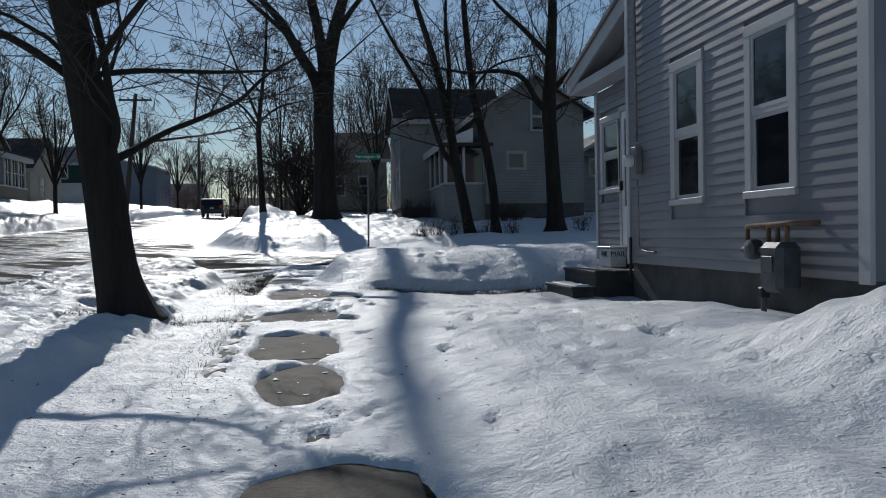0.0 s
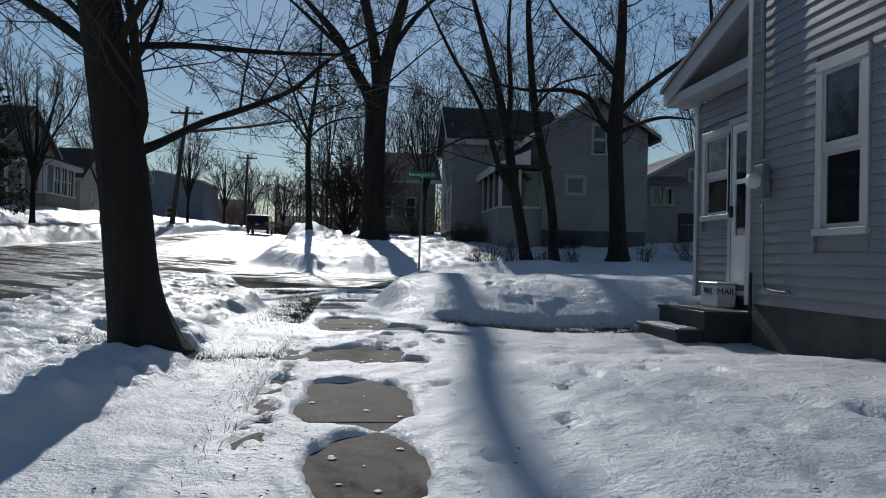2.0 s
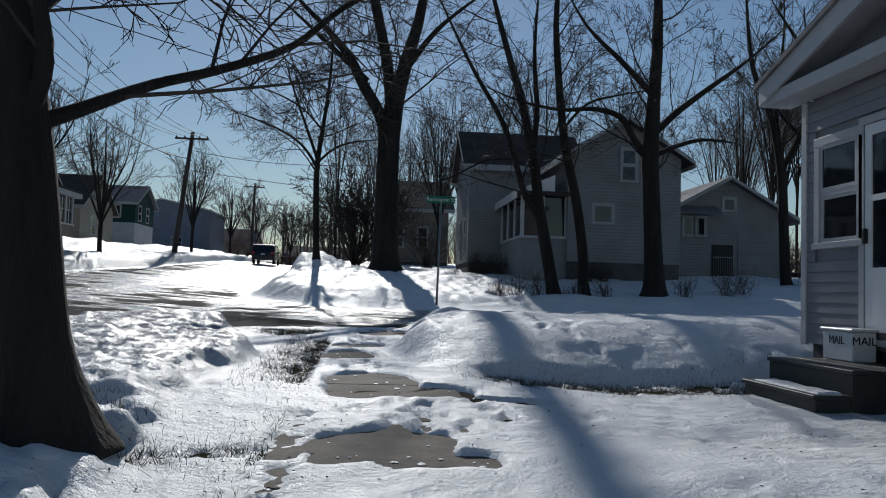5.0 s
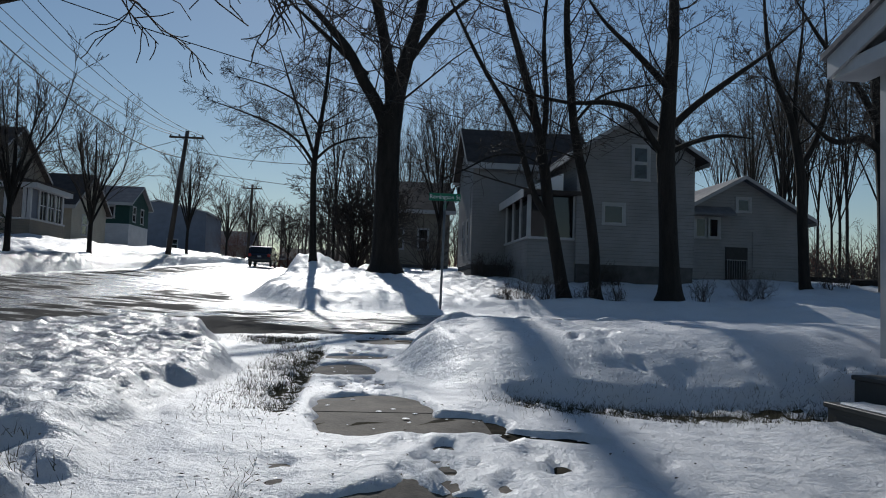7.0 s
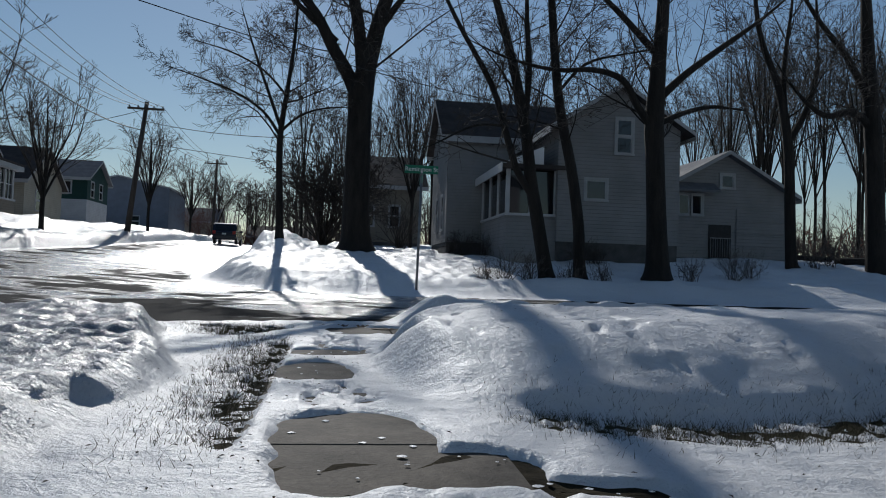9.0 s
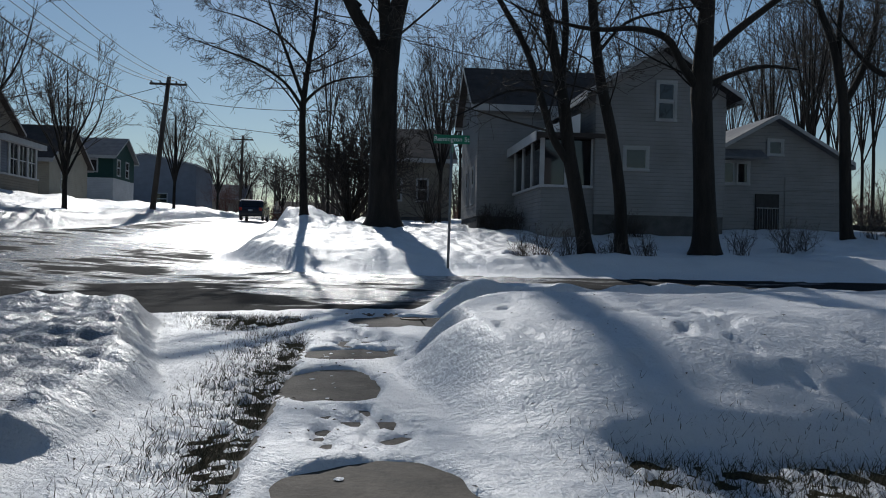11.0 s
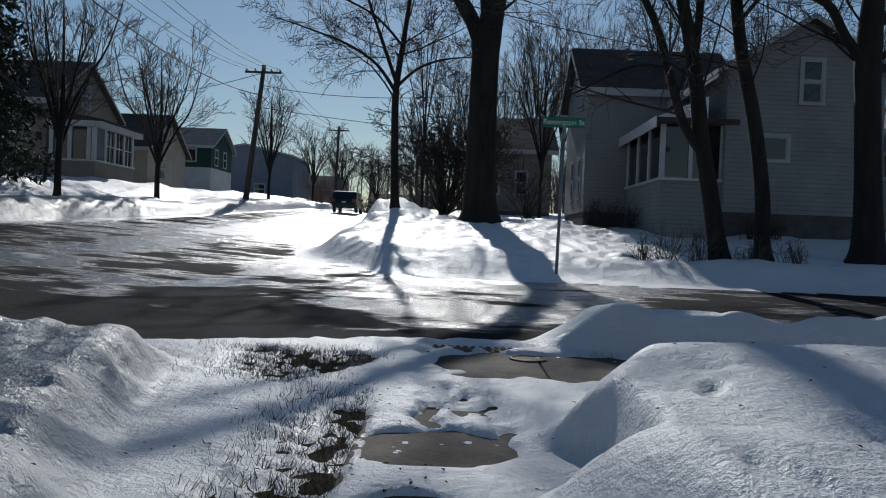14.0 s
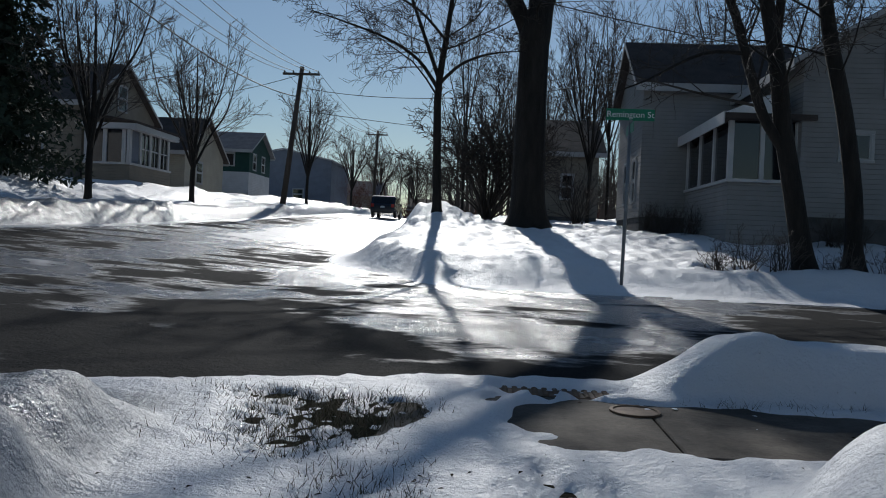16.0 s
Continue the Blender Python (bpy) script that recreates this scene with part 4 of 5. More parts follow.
# porch of the far house
porch = thing("porch", "enclosed white porch with windows on a clapboard base", "porch")
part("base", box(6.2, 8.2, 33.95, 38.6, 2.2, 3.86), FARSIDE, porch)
part("sill", box(6.14, 8.2, 33.88, 38.6, 3.865, 3.95), TRIM, porch)
part("roof", prism([(33.6, 5.5), (38.69, 5.5), (38.69, 5.64), (33.6, 5.64)], "x", 5.95, 8.3), ROOFDARK, porch)
part("roof_slope", prism([(5.95, 5.65), (7.44, 6.3), (7.44, 5.65)], "y", 33.75, 38.68), SNOW, porch, "snow-covered porch roof")
part("fascia", box(5.91, 5.945, 33.58, 38.69, 5.35, 5.66), TRIM, porch)
for yy in (33.97, 35.4, 36.9, 38.4):
    part("post", box(6.18, 6.32, yy, yy + 0.14, 3.955, 5.495, 0.01), TRIM, porch)
for xx in (7.0, 7.9):
    part("post", box(xx, xx + 0.12, 33.97, 34.11, 3.955, 5.495, 0.01), TRIM, porch)
for a, c in ((34.12, 35.39), (35.55, 36.89), (37.05, 38.39)):
    part("pane", box(6.235, 6.25, a, c, 3.96, 5.49), GLASS, porch)
part("pane", box(6.33, 6.99, 34.03, 34.045, 3.96, 5.49), GLASS, porch)
part("pane", box(7.13, 7.89, 34.03, 34.045, 3.96, 5.49), GLASS, porch)

# ---- near house ----
WX, WING = 4.985, 5.39
house = thing("near_house", "pale grey vinyl-sided house with white-trimmed windows", "house")
BASEZ = 1.25
nwin = (7.1, 7.72, 2.05, 3.55)
swin = (8.78, 9.36, 2.05, 3.55)
part("foundation", box(WX + 0.06, 12.2, 6.2, 10.8, 0.2, BASEZ), FOUNDATION, house, "grey block foundation")
wall_panel(house, "x", WX + 0.02, -1, 6.15, 10.8, BASEZ, 7.6, VINYL, holes=[nwin, swin])
wall_panel(house, "y", 10.8, 1, WX + 0.181, 12.2, BASEZ, 7.6, VINYL)
wall_panel(house, "y", 6.15, -1, WX + 0.181, 12.2, BASEZ, 7.6, VINYL)
part("corner_board", box(WX - 0.03, WX + 0.017, 6.06, 6.2, BASEZ - 0.02, 7.6, 0.006), TRIM, house)
part("corner_board", box(WX - 0.03, WX + 0.017, 10.72, 10.82, BASEZ - 0.02, 7.6, 0.006), TRIM, house)
part("roof", prism([(4.6, 7.55), (8.6, 10.2), (12.6, 7.55), (12.6, 7.7), (8.6, 10.35), (4.6, 7.7)], "y", 5.8, 11.1), ROOFGREY, house)
window(house, "x", WX, *nwin, True, -1, w=0.11, label="tall white sash window")
window(house, "x", WX, *swin, True, -1, w=0.11, label="tall white sash window")
# siding courses
COURSE = 0.1125
lap = {}


def course(u0, u1, z, x):
    key = (round(u0, 3), round(u1, 3))
    if key not in lap:
        p = prism([(-0.016, 0.0), (-0.016, 0.012), (-0.006, COURSE - 0.002), (0.018, COURSE - 0.002), (0.018, 0.0)], "y", u0, u1)
        me = bpy.data.meshes.new("siding_board")
        p.to_mesh(me)
        p.free()
        me.materials.append(VINYL)
        lap[key] = me
    ob = new("siding_board", lap[key])
    ob.parent = house
    ob.location = (x, 0, z)


for k in range(56):
    z = BASEZ + k * COURSE
    spans = [(6.2, 10.72)]
    for u0, u1, a, c in (nwin, swin):
        if z + COURSE > a - 0.13 and z < c + 0.13:
            spans = [s for lo, hi in spans for s in ((lo, u0 - 0.13), (u1 + 0.13, hi)) if s[1] - s[0] > 0.02 and (lo < u0 < hi)] + [s for s in spans if not s[0] < u0 < s[1]]
    for lo, hi in spans:
        course(lo, hi, z, WX)
dwin = (12.12, 12.78, 2.36, 3.42)
ddoor = (11.3, 12.0, 1.42, 3.5)
part("wing_foundation", box(WING + 0.06, 11.5, 10.82, 13.02, 0.3, BASEZ), FOUNDATION, house)
wall_panel(house, "x", WING + 0.02, -1, 10.82, 13.1, BASEZ, 3.98, VINYL, holes=[dwin, ddoor])
wall_panel(house, "y", 13.1, 1, WING + 0.181, 11.5, BASEZ, 3.98, VINYL)
window(house, "x", WING, *dwin, True, -1, w=0.1, label="small white sash window")
for k in range(24):
    z = BASEZ + k * COURSE
    spans = [(10.82, 13.03)]
    for u0, u1, a, c in (dwin, (11.3, 12.0, 1.3, 3.5)):
        if z + COURSE > a - 0.1 and z < c + 0.1:
            spans = [s for lo, hi in spans for s in ((lo, u0 - 0.1), (u1 + 0.1, hi)) if s[1] - s[0] > 0.02 and (lo < u0 < hi)] + [s for s in spans if not s[0] < u0 < s[1]]
    for lo, hi in spans:
        course(lo, hi, z, WING)
part("corner_board", box(WING - 0.03, WING + 0.017, 13.03, 13.13, BASEZ - 0.02, 3.98, 0.006), TRIM, house)
# wing roof with its street gable
part("gable", prism([(10.85, 4.12), (13.13, 4.12), (10.85, 4.85)], "x", WING - 0.0, WING + 0.15), VINYL, house)
part("frieze", box(WING - 0.36, WING + 0.0, 10.84, 13.4, 3.985, 4.13, 0.01), TRIM, house, "white boxed eave return")
part("rake_board", prism([(13.41, 4.0), (10.84, 4.74), (10.84, 4.98), (13.41, 4.22)], "x", WING - 0.40, WING - 0.365), TRIM, house)
part("soffit", prism([(13.4, 4.14), (10.84, 4.90), (10.84, 4.93), (13.4, 4.17)], "x", WING - 0.362, WING + 0.2), TRIM, house)
part("wing_roof", prism([(13.47, 4.2), (10.84, 4.985), (10.84, 5.05), (13.47, 4.26)], "x", WING - 0.44, 11.6), ROOFGREY, house)

# storm door
door = thing("storm_door", "white storm door with two tall dark panes", "door")
part("frame", wall_panel(None, "x", WING - 0.03, -1, 11.22, 12.08, 1.36, 3.58, TRIM, 0.05, [(11.3, 12.0, 1.36, 3.5)]).data, TRIM, door)
for o in [o for o in bpy.data.objects if o.name.startswith("wall") and o.parent is None]:
    bpy.data.objects.remove(o)
part("leaf", wall_panel(door, "x", WING - 0.02, -1, 11.31, 11.99, 1.43, 3.49, DOORW, 0.035, [(11.41, 11.89, 2.06, 2.72), (11.41, 11.89, 2.78, 3.38)], "leaf_body").data, DOORW, door)
bpy.data.objects.remove(bpy.data.objects["leaf_body"])
part("pane", box(WING - 0.005, WING + 0.005, 11.41, 11.89, 2.06, 2.72), GLASS, door)
part("pane", box(WING - 0.005, WING + 0.005, 11.41, 11.89, 2.78, 3.38), GLASS, door)
part("handle", box(WING - 0.07, WING - 0.022, 11.94, 11.97, 2.3, 2.45, 0.006), DARKMETAL, door, "dark handle")
part("threshold", box(WING - 0.06, WING + 0.0, 11.24, 12.04, 1.3, 1.355), TRIM, door)

# steps
step = thing("doorstep", "two dark wet wooden steps with snow on the lower one", "steps")
for a, c in ((4.52, 4.79), (4.81, 5.08), (5.10, 5.37)):
    part("tread", box(a, c, 10.9, 12.3, 1.1, 1.14, 0.006), STEPWOOD, step)
part("riser", box(4.54, 5.37, 10.92, 12.28, 0.4, 1.096), STEPWOOD, step)
part("tread", box(4.18, 4.515, 10.9, 12.15, 0.89, 0.93, 0.006), STEPWOOD, step)
part("riser", box(4.21, 4.515, 10.92, 12.13, 0.3, 0.886), STEPWOOD, step)
snowcap = bmesh.new()
bmesh.ops.create_grid(snowcap, x_segments=8, y_segments=24, size=0.5, matrix=Matrix.Translation((4.36, 11.5, 0.945)) @ Matrix.Diagonal((0.26, 1.15, 1, 1)))
for v in snowcap.verts:
    v.co.z += 0.02 * noise.noise(v.co * 4) - (0.03 if abs(v.co.x - 4.36) > 0.12 or abs(v.co.y - 11.5) > 0.56 else 0)
part("snow_cap", snowcap, SNOW, step, "thin crusted snow")

# mail box beside the door
mail = thing("mail_box", "white plastic box marked MAIL on the top step", "mailbox")
part("body", box(5.08, 5.33, 11.75, 12.24, 1.142, 1.43, 0.012), CARDWHITE, mail)
part("lid", box(5.06, 5.345, 11.73, 12.26, 1.432, 1.46, 0.008), CARDWHITE, mail)


def text(parent, words, size, m, mat, name="lettering"):
    cu = bpy.data.curves.new(name, "FONT")
    cu.body, cu.size, cu.extrude, cu.align_x, cu.align_y = words, size, 0.002, "CENTER", "CENTER"
    tmp = new("tmp_text", cu)
    me = bpy.data.meshes.new_from_object(tmp.evaluated_get(bpy.context.evaluated_depsgraph_get()))
    bpy.data.objects.remove(tmp)
    me.materials.clear()
    me.materials.append(mat)
    ob = part(name, me, mat, parent)
    ob.matrix_basis = m
    return ob


text(mail, "MAIL", 0.115, pose(5.077, 12.0, 1.34, 90, 0, -90), BLACK)
text(mail, "MAIL", 0.115, pose(5.2, 11.747, 1.34, 90, 0, 0), BLACK)

# electric meter and its conduit
meter = thing("electric_meter", "grey electric meter box with glass dome and conduit", "meter")
part("box", box(WX - 0.12, WX - 0.02, 10.29, 10.46, 2.42, 2.78, 0.012), METAL, meter)
dome = lathe([(0.085, 0.0), (0.085, 0.05), (0.07, 0.1), (0.03, 0.12)], 18)
bmesh.ops.transform(dome, matrix=pose(WX - 0.13, 10.38, 2.6, 0, -90, 0), verts=dome.verts)
part("dial_cover", dome, CARDWHITE, meter)
part("conduit", tubes("conduit", [[((WX - 0.05, 10.42, 2.852), 0.025), ((WX - 0.05, 10.44, 4.5), 0.025), ((WX - 0.05, 10.46, 6.8), 0.025)]], METAL, 8), METAL, meter)
part("cable", tubes("cable", [smooth_line([(WX - 0.05, 10.4, 2.345, 0.014), (WX - 0.05, 10.38, 1.9, 0.014), (WX - 0.05, 10.36, 1.5, 0.014), (WX - 0.05, 10.2, 1.42, 0.014), (WX - 0.05, 9.85, 1.41, 0.014)])], METAL, 6), METAL, meter)
part("drop_pipe", tubes("drop_pipe", [[((WX - 0.06, 10.62, 1.6), 0.02), ((WX - 0.06, 10.62, 1.0), 0.02)]], BLACK, 6), BLACK, meter)

# gas meter
gas = thing("gas_meter", "grey gas meter with rusty pipes on the wall", "meter")
GX = WX - 0.22
part("body", box(GX - 0.12, GX + 0.12, 6.78, 7.1, 1.12, 1.56, 0.05), GASGREY, gas)
part("faceplate", box(GX - 0.135, GX - 0.121, 6.86, 7.02, 1.3, 1.44, 0.006), GASGREY, gas)
reg = lathe([(0.03, -0.07), (0.09, -0.05), (0.1, 0.0), (0.09, 0.05), (0.03, 0.07)], 18)
bmesh.ops.transform(reg, matrix=pose(GX, 7.36, 1.49, 0, 90, 0), verts=reg.verts)
part("regulator", reg, GASGREY, gas)
part("vent_pipe", tubes("vent_pipe", [[((GX, 7.44, 1.49), 0.025), ((GX, 7.55, 1.49), 0.025)]], GASGREY, 8), GASGREY, gas)
part("pipe", tubes("pipe", [smooth_line([(GX, 7.46, 1.70, 0.026), (GX, 7.1, 1.71, 0.026), (GX, 6.8, 1.72, 0.026), (GX + 0.1, 6.72, 1.72, 0.026), (WX - 0.0, 6.7, 1.72, 0.026)])], RUST, 8), RUST, gas)
for yy, zz in ((7.46, 1.5), (7.12, 1.56), (6.98, 1.56), (6.84, 1.56)):
    part("riser_pipe", tubes("riser_pipe", [[((GX, yy, 1.71), 0.022), ((GX, yy, zz), 0.022)]], RUST, 8), RUST, gas)
part("link_pipe", tubes("link_pipe", [[((GX, 7.28, 1.49), 0.028), ((GX, 7.1, 1.49), 0.028)]], GASGREY, 8), GASGREY, gas)
part("ground_pipe", tubes("ground_pipe", [[((GX, 7.2, 1.48), 0.026), ((GX, 7.2, 0.7), 0.026)]], GASGREY, 8), GASGREY, gas)
part("stop_cock", box(GX - 0.045, GX + 0.045, 7.16, 7.24, 1.05, 1.15, 0.012), DARKMETAL, gas)

# ---- street sign ----
sx, sy = 2.42, 27.0
sz = zt(sx, sy)
sign = thing("street_sign", "green street name sign on a thin metal post", "sign", at=(sx, sy, sz))
part("post", tubes("post", [[((0, 0, 0), 0.032), ((0.05, 0.1, 2.95), 0.032)]], METAL, 8), METAL, sign)
part("bracket", box(0.02, 0.08, 0.06, 0.13, 2.95, 3.0), METAL, sign)
blade = part("blade", box(-0.39, 0.47, 0.09, 0.096, 3.0, 3.21, 0.002), GREEN, sign)
text(sign, "Remington St", 0.155, pose(0.04, 0.086, 3.105, 90, 0, 0), WHITEPAINT)
part("cross_blade", box(0.04, 0.046, -0.3, 0.48, 2.76, 2.94, 0.002), GREEN, sign)


# ---- poles and wires ----
def utility_pole(x, y, h, lean, lamp=False):
    z = zt(x, y)
    p = thing("utility_pole", "weathered wooden utility pole with a cross-arm", "pole", "utility poles", at=(x, y, z))
    part("shaft", tubes("shaft", [[((0, 0, -0.2), 0.19), ((lean, 0, h), 0.13)]], POLEWOOD, 10), POLEWOOD, p)
    part("cross_arm", box(lean - 1.15, lean + 1.15, -0.24, -0.13, h - 0.55, h - 0.42, 0.01), POLEWOOD, p)
    for k in (-1.05, -0.5, 0.5, 1.05):
        ins = lathe([(0.03, 0), (0.05, 0.04), (0.035, 0.09), (0.045, 0.12), (0.02, 0.16)], 8)
        bmesh.ops.transform(ins, matrix=pose(lean + k, -0.185, h - 0.42), verts=ins.verts)
        part("insulator", ins, DARKMETAL, p)
    if lamp:
        part("lamp_arm", tubes("lamp_arm", [smooth_line([(lean, 0, h - 3, 0.05), (lean + 1.4, -0.2, h - 2.5, 0.045), (lean + 2.8, -0.4, h - 2.5, 0.04)])], METAL, 8), METAL, p)
        part("lamp_head", box(lean + 2.7, lean + 3.4, -0.5, -0.3, h - 2.6, h - 2.48, 0.03), METAL, p)
    return Vector((x + lean, y - 0.19, z + h - 0.3))


P0 = utility_pole(-12.9, 30.5, 9.4, 0.8)
P1 = utility_pole(-13.1, 60, 8.6, 0.9)
P2 = utility_pole(-13.6, 98, 9.0, 0.2, True)
P3 = utility_pole(-14.5, 140, 9.0, 0.0)


def wire(a, b, sag, r=0.018):
    a, b = Vector(a), Vector(b)
    w = tagged(new("overhead_wire"), "thin black sagging overhead wire", "wire", "overhead wires")
    w.location = a
    pts = []
    for k in range(17):
        f = k / 16
        p = (b - a) * f
        p.z -= sag * 4 * f * (1 - f)
        pts.append((tuple(p), r))
    part("strand", tubes("strand", [pts], BLACK, 4), BLACK, w)


for k in (-1.05, -0.5, 0.5, 1.05):
    wire(P0 + Vector((k, 0, 0)), P1 + Vector((k, 0, 0)), 0.9)
    wire(P1 + Vector((k, 0, 0)), P2 + Vector((k, 0, 0)), 0.8)
    wire(P2 + Vector((k, 0, 0)), P3 + Vector((k, 0, 0)), 0.8)
wire(P0 + Vector((0.1, 0, -1.6)), P1 + Vector((-0.1, 0, -1.6)), 0.9, 0.03)
wire(P1 + Vector((-0.1, 0, -1.6)), P2 + Vector((-0.1, 0, -1.6)), 0.8, 0.03)
wire(P1 + Vector((0, 0, -1.0)), (7.5, 39.5, 8.3), 0.9)
wire(P1 + Vector((0, 0, -0.2)), (-20.5, 50, 8.0), 0.5)
wire(P1 + Vector((0, 0, -2.4)), (24, 60, 8.5), 0.8)
wire(P0 + Vector((0, 0, -0.3)), (12.4, 41.0, 8.8), 0.7)
for k in (-1.05, -0.5, 0.5, 1.05, 0.1):
    wire(P0 + Vector((k, 0, 0 if k != 0.1 else -1.6)), P0 + Vector((k - 0.3, -46, -1.4 if k != 0.1 else -3.0)), 0.9)

# ---- minivan up the street ----
def wheel(parent, x, y, z):
    t = lathe([(0.2, -0.1), (0.31, -0.1), (0.33, -0.06), (0.33, 0.06), (0.31, 0.1), (0.2, 0.1)], 20)
    bmesh.ops.transform(t, matrix=pose(x, y, z, 0, 90, 0), verts=t.verts)
    w = part("wheel", t, BLACK, parent)
    r = lathe([(0.05, -0.105), (0.19, -0.1), (0.19, 0.1), (0.05, 0.105)], 14)
    bmesh.ops.transform(r, matrix=pose(x, y, z, 0, 90, 0), verts=r.verts)
    part("rim", r, METAL, w)


vx, vy = -8.6, 74.0
van = thing("minivan", "dark blue minivan on the snowy street", "car", at=(vx, vy, gz(vx, vy)))
body = prism([(-2.35, 0.35), (-2.4, 0.9), (-2.25, 1.05), (-1.9, 1.62), (-1.6, 1.72), (0.6, 1.7), (1.35, 1.1), (2.2, 0.95), (2.35, 0.75), (2.35, 0.35)], "x", -0.93, 0.93)
bmesh.ops.bevel(body, geom=list(body.edges), offset=0.06, segments=2, affect="EDGES")
part("body", body, CARPAINT, van)
part("rear_window", prism([(-2.27, 1.08), (-1.96, 1.56), (-1.94, 1.56), (-2.25, 1.08)], "x", -0.72, 0.72), GLASS, van)
for s in (-1, 1):
    part("side_window", box(min(s * 0.92, s * 0.94), max(s * 0.92, s * 0.94), -1.8, 0.7, 1.1, 1.52, 0.004), GLASS, van)
    part("tail_light", box(min(s * 0.66, s * 0.9), max(s * 0.66, s * 0.9), -2.43, -2.3, 0.8, 1.05, 0.02), REDLAMP, van)
    part("mirror", box(min(s * 0.94, s * 1.1), max(s * 0.94, s * 1.1), 0.7, 0.85, 1.05, 1.2, 0.03), CARPAINT, van)
    for yy in (-1.5, 1.45):
        wheel(van, s * 0.86, yy, 0.33)
part("bumper", box(-0.88, 0.88, -2.47, -2.36, 0.4, 0.65, 0.03), CARPAINT, van)
part("number_plate", box(-0.16, 0.16, -2.425, -2.405, 0.75, 0.88), CARDWHITE, van)

# ---- spruce and red bush ----
def spruce(x, y, h, r, seed):
    rng = np.random.RandomState(seed)
    z = zt(x, y)
    s = thing("spruce_tree", "dark green dense spruce tree", "tree", at=(x, y, z))
    part("trunk", tubes("trunk", [[((0, 0, 0), 0.22), ((0, 0, h), 0.02)]], BARK, 8), BARK, s)
    verts, faces = [], []
    for k in range(420):
        f = (k + rng.rand()) / 420
        zz = 0.4 + f * (h - 0.5)
        ln = r * (1 - f) ** 0.8 * rng.uniform(0.7, 1.1) + 0.15
        a = rng.uniform(0, 2 * math.pi)
        d = np.array([math.cos(a), math.sin(a), 0])
        for j in range(9):
            q = (j + 0.5) / 9
            p = d * ln * q + np.array([0, 0, zz - 0.35 * ln * q + 0.12 * ln * q * q])
            for _ in range(5):
                v = rng.normal(size=3) * np.array([0.16, 0.16, 0.10])
                w = rng.normal(size=3) * 0.13
                n = len(verts)
                verts += [p + v, p + v + w, p + v + rng.normal(size=3) * 0.12 - np.array([0, 0, 0.06])]
                faces.append((n, n + 1, n + 2))
    tagged(part("crown", mesh_of("crown", verts, faces, SPRUCE), SPRUCE, s, "dense drooping needle branches"), kind="stuff")


spruce(-17.8, 39.5, 11.0, 3.2, 3)

# sun porch of the house across the street
sp = thing("sun_porch", "white glazed sun porch on a brown base", "porch")
PY0, PY1, PX0, PX1 = 49.2, 53.8, -19.95, -17.6
part("base", box(PX0, PX1, PY0, PY1, 3.0, 5.0), TANSIDE, sp)
part("roof", prism([(PX0 - 0.6, 7.45), (PX1 + 0.4, 6.98), (PX1 + 0.4, 7.08), (PX0 - 0.6, 7.55)], "y", PY0 - 0.3, PY1 + 0.3), ROOFDARK, sp)
part("cornice", box(PX1 - 0.02, PX1 + 0.36, PY0 - 0.25, PY1 + 0.25, 6.7, 6.97), TRIM, sp)
part("cornice", box(PX0, PX1 - 0.025, PY0 - 0.25, PY0 + 0.05, 6.7, 6.97), TRIM, sp)
part("sill", box(PX0, PX1 + 0.05, PY0 - 0.05, PY1 + 0.05, 5.005, 5.1), TRIM, sp)
bays = 4
for k in range(bays + 1):
    yy = PY0 + 0.02 + (PY1 - PY0 - 0.26) * k / bays
    part("post", box(PX1 - 0.2, PX1 - 0.04, yy, yy + 0.22, 5.105, 6.695), TRIM, sp)
    if k < bays:
        a, c = yy + 0.225, yy + (PY1 - PY0 - 0.26) / bays - 0.005
        if k == 0:
            part("porch_door", box(PX1 - 0.16, PX1 - 0.1, a, c, 5.105, 6.69), GREYSIDE, sp)
            continue
        part("pane", box(PX1 - 0.13, PX1 - 0.11, a, c, 5.105, 6.69), GLASS, sp)
        m = (a + c) / 2
        part("glazing_bar", box(PX1 - 0.1, PX1 - 0.07, m - 0.03, m + 0.03, 5.105, 6.69), TRIM, sp)
        part("glazing_bar", box(PX1 - 0.105, PX1 - 0.075, a, c, 5.88, 5.94), TRIM, sp)
for xx in (PX0 + 0.02, PX0 + 0.95, PX1 - 0.45):
    part("post", box(xx, xx + 0.2, PY0 + 0.02, PY0 + 0.2, 5.105, 6.695), TRIM, sp)
part("pane", box(PX0 + 0.2, PX1 - 0.25, PY0 + 0.1, PY0 + 0.12, 5.105, 6.69), GLASS, sp)
gable_house("white clapboard house at the street corner", -30, -19.6, 31, 40.0, 3.2, 8.2, 10.5, "x", WHITESIDE, ROOFGREY, [("x", 1, 33, 34, 4.6, 6.2), ("x", 1, 37, 38, 4.6, 6.2)], base=0.4, group="houses across the street")


# ---- pavement slabs ----
walk_way = tagged(new("pavement"), "worn concrete pavement slabs, partly bare of snow", "pavement", kind="structure")
for k in range(12):
    y0, y1 = 0.8 + 1.5 * k, 2.3 + 1.5 * k
    if y1 > 16.4:
        break
    a, c = float(base_z(0.5, y0)), float(base_z(0.5, y1))
    bm = prism([(y0 + 0.007, a - 0.12), (y1 - 0.007, c - 0.12), (y1 - 0.007, c), (y0 + 0.007, a)], "x", -0.05, 1.22)
    bmesh.ops.bevel(bm, geom=[e for e in bm.edges if all(v.co.z > min(a, c) - 0.05 for v in e.verts)], offset=0.008, segments=1, affect="EDGES")
    part("slab", bm, CONCRETE, walk_way)
zc = float(base_z(1.0, 17.3))
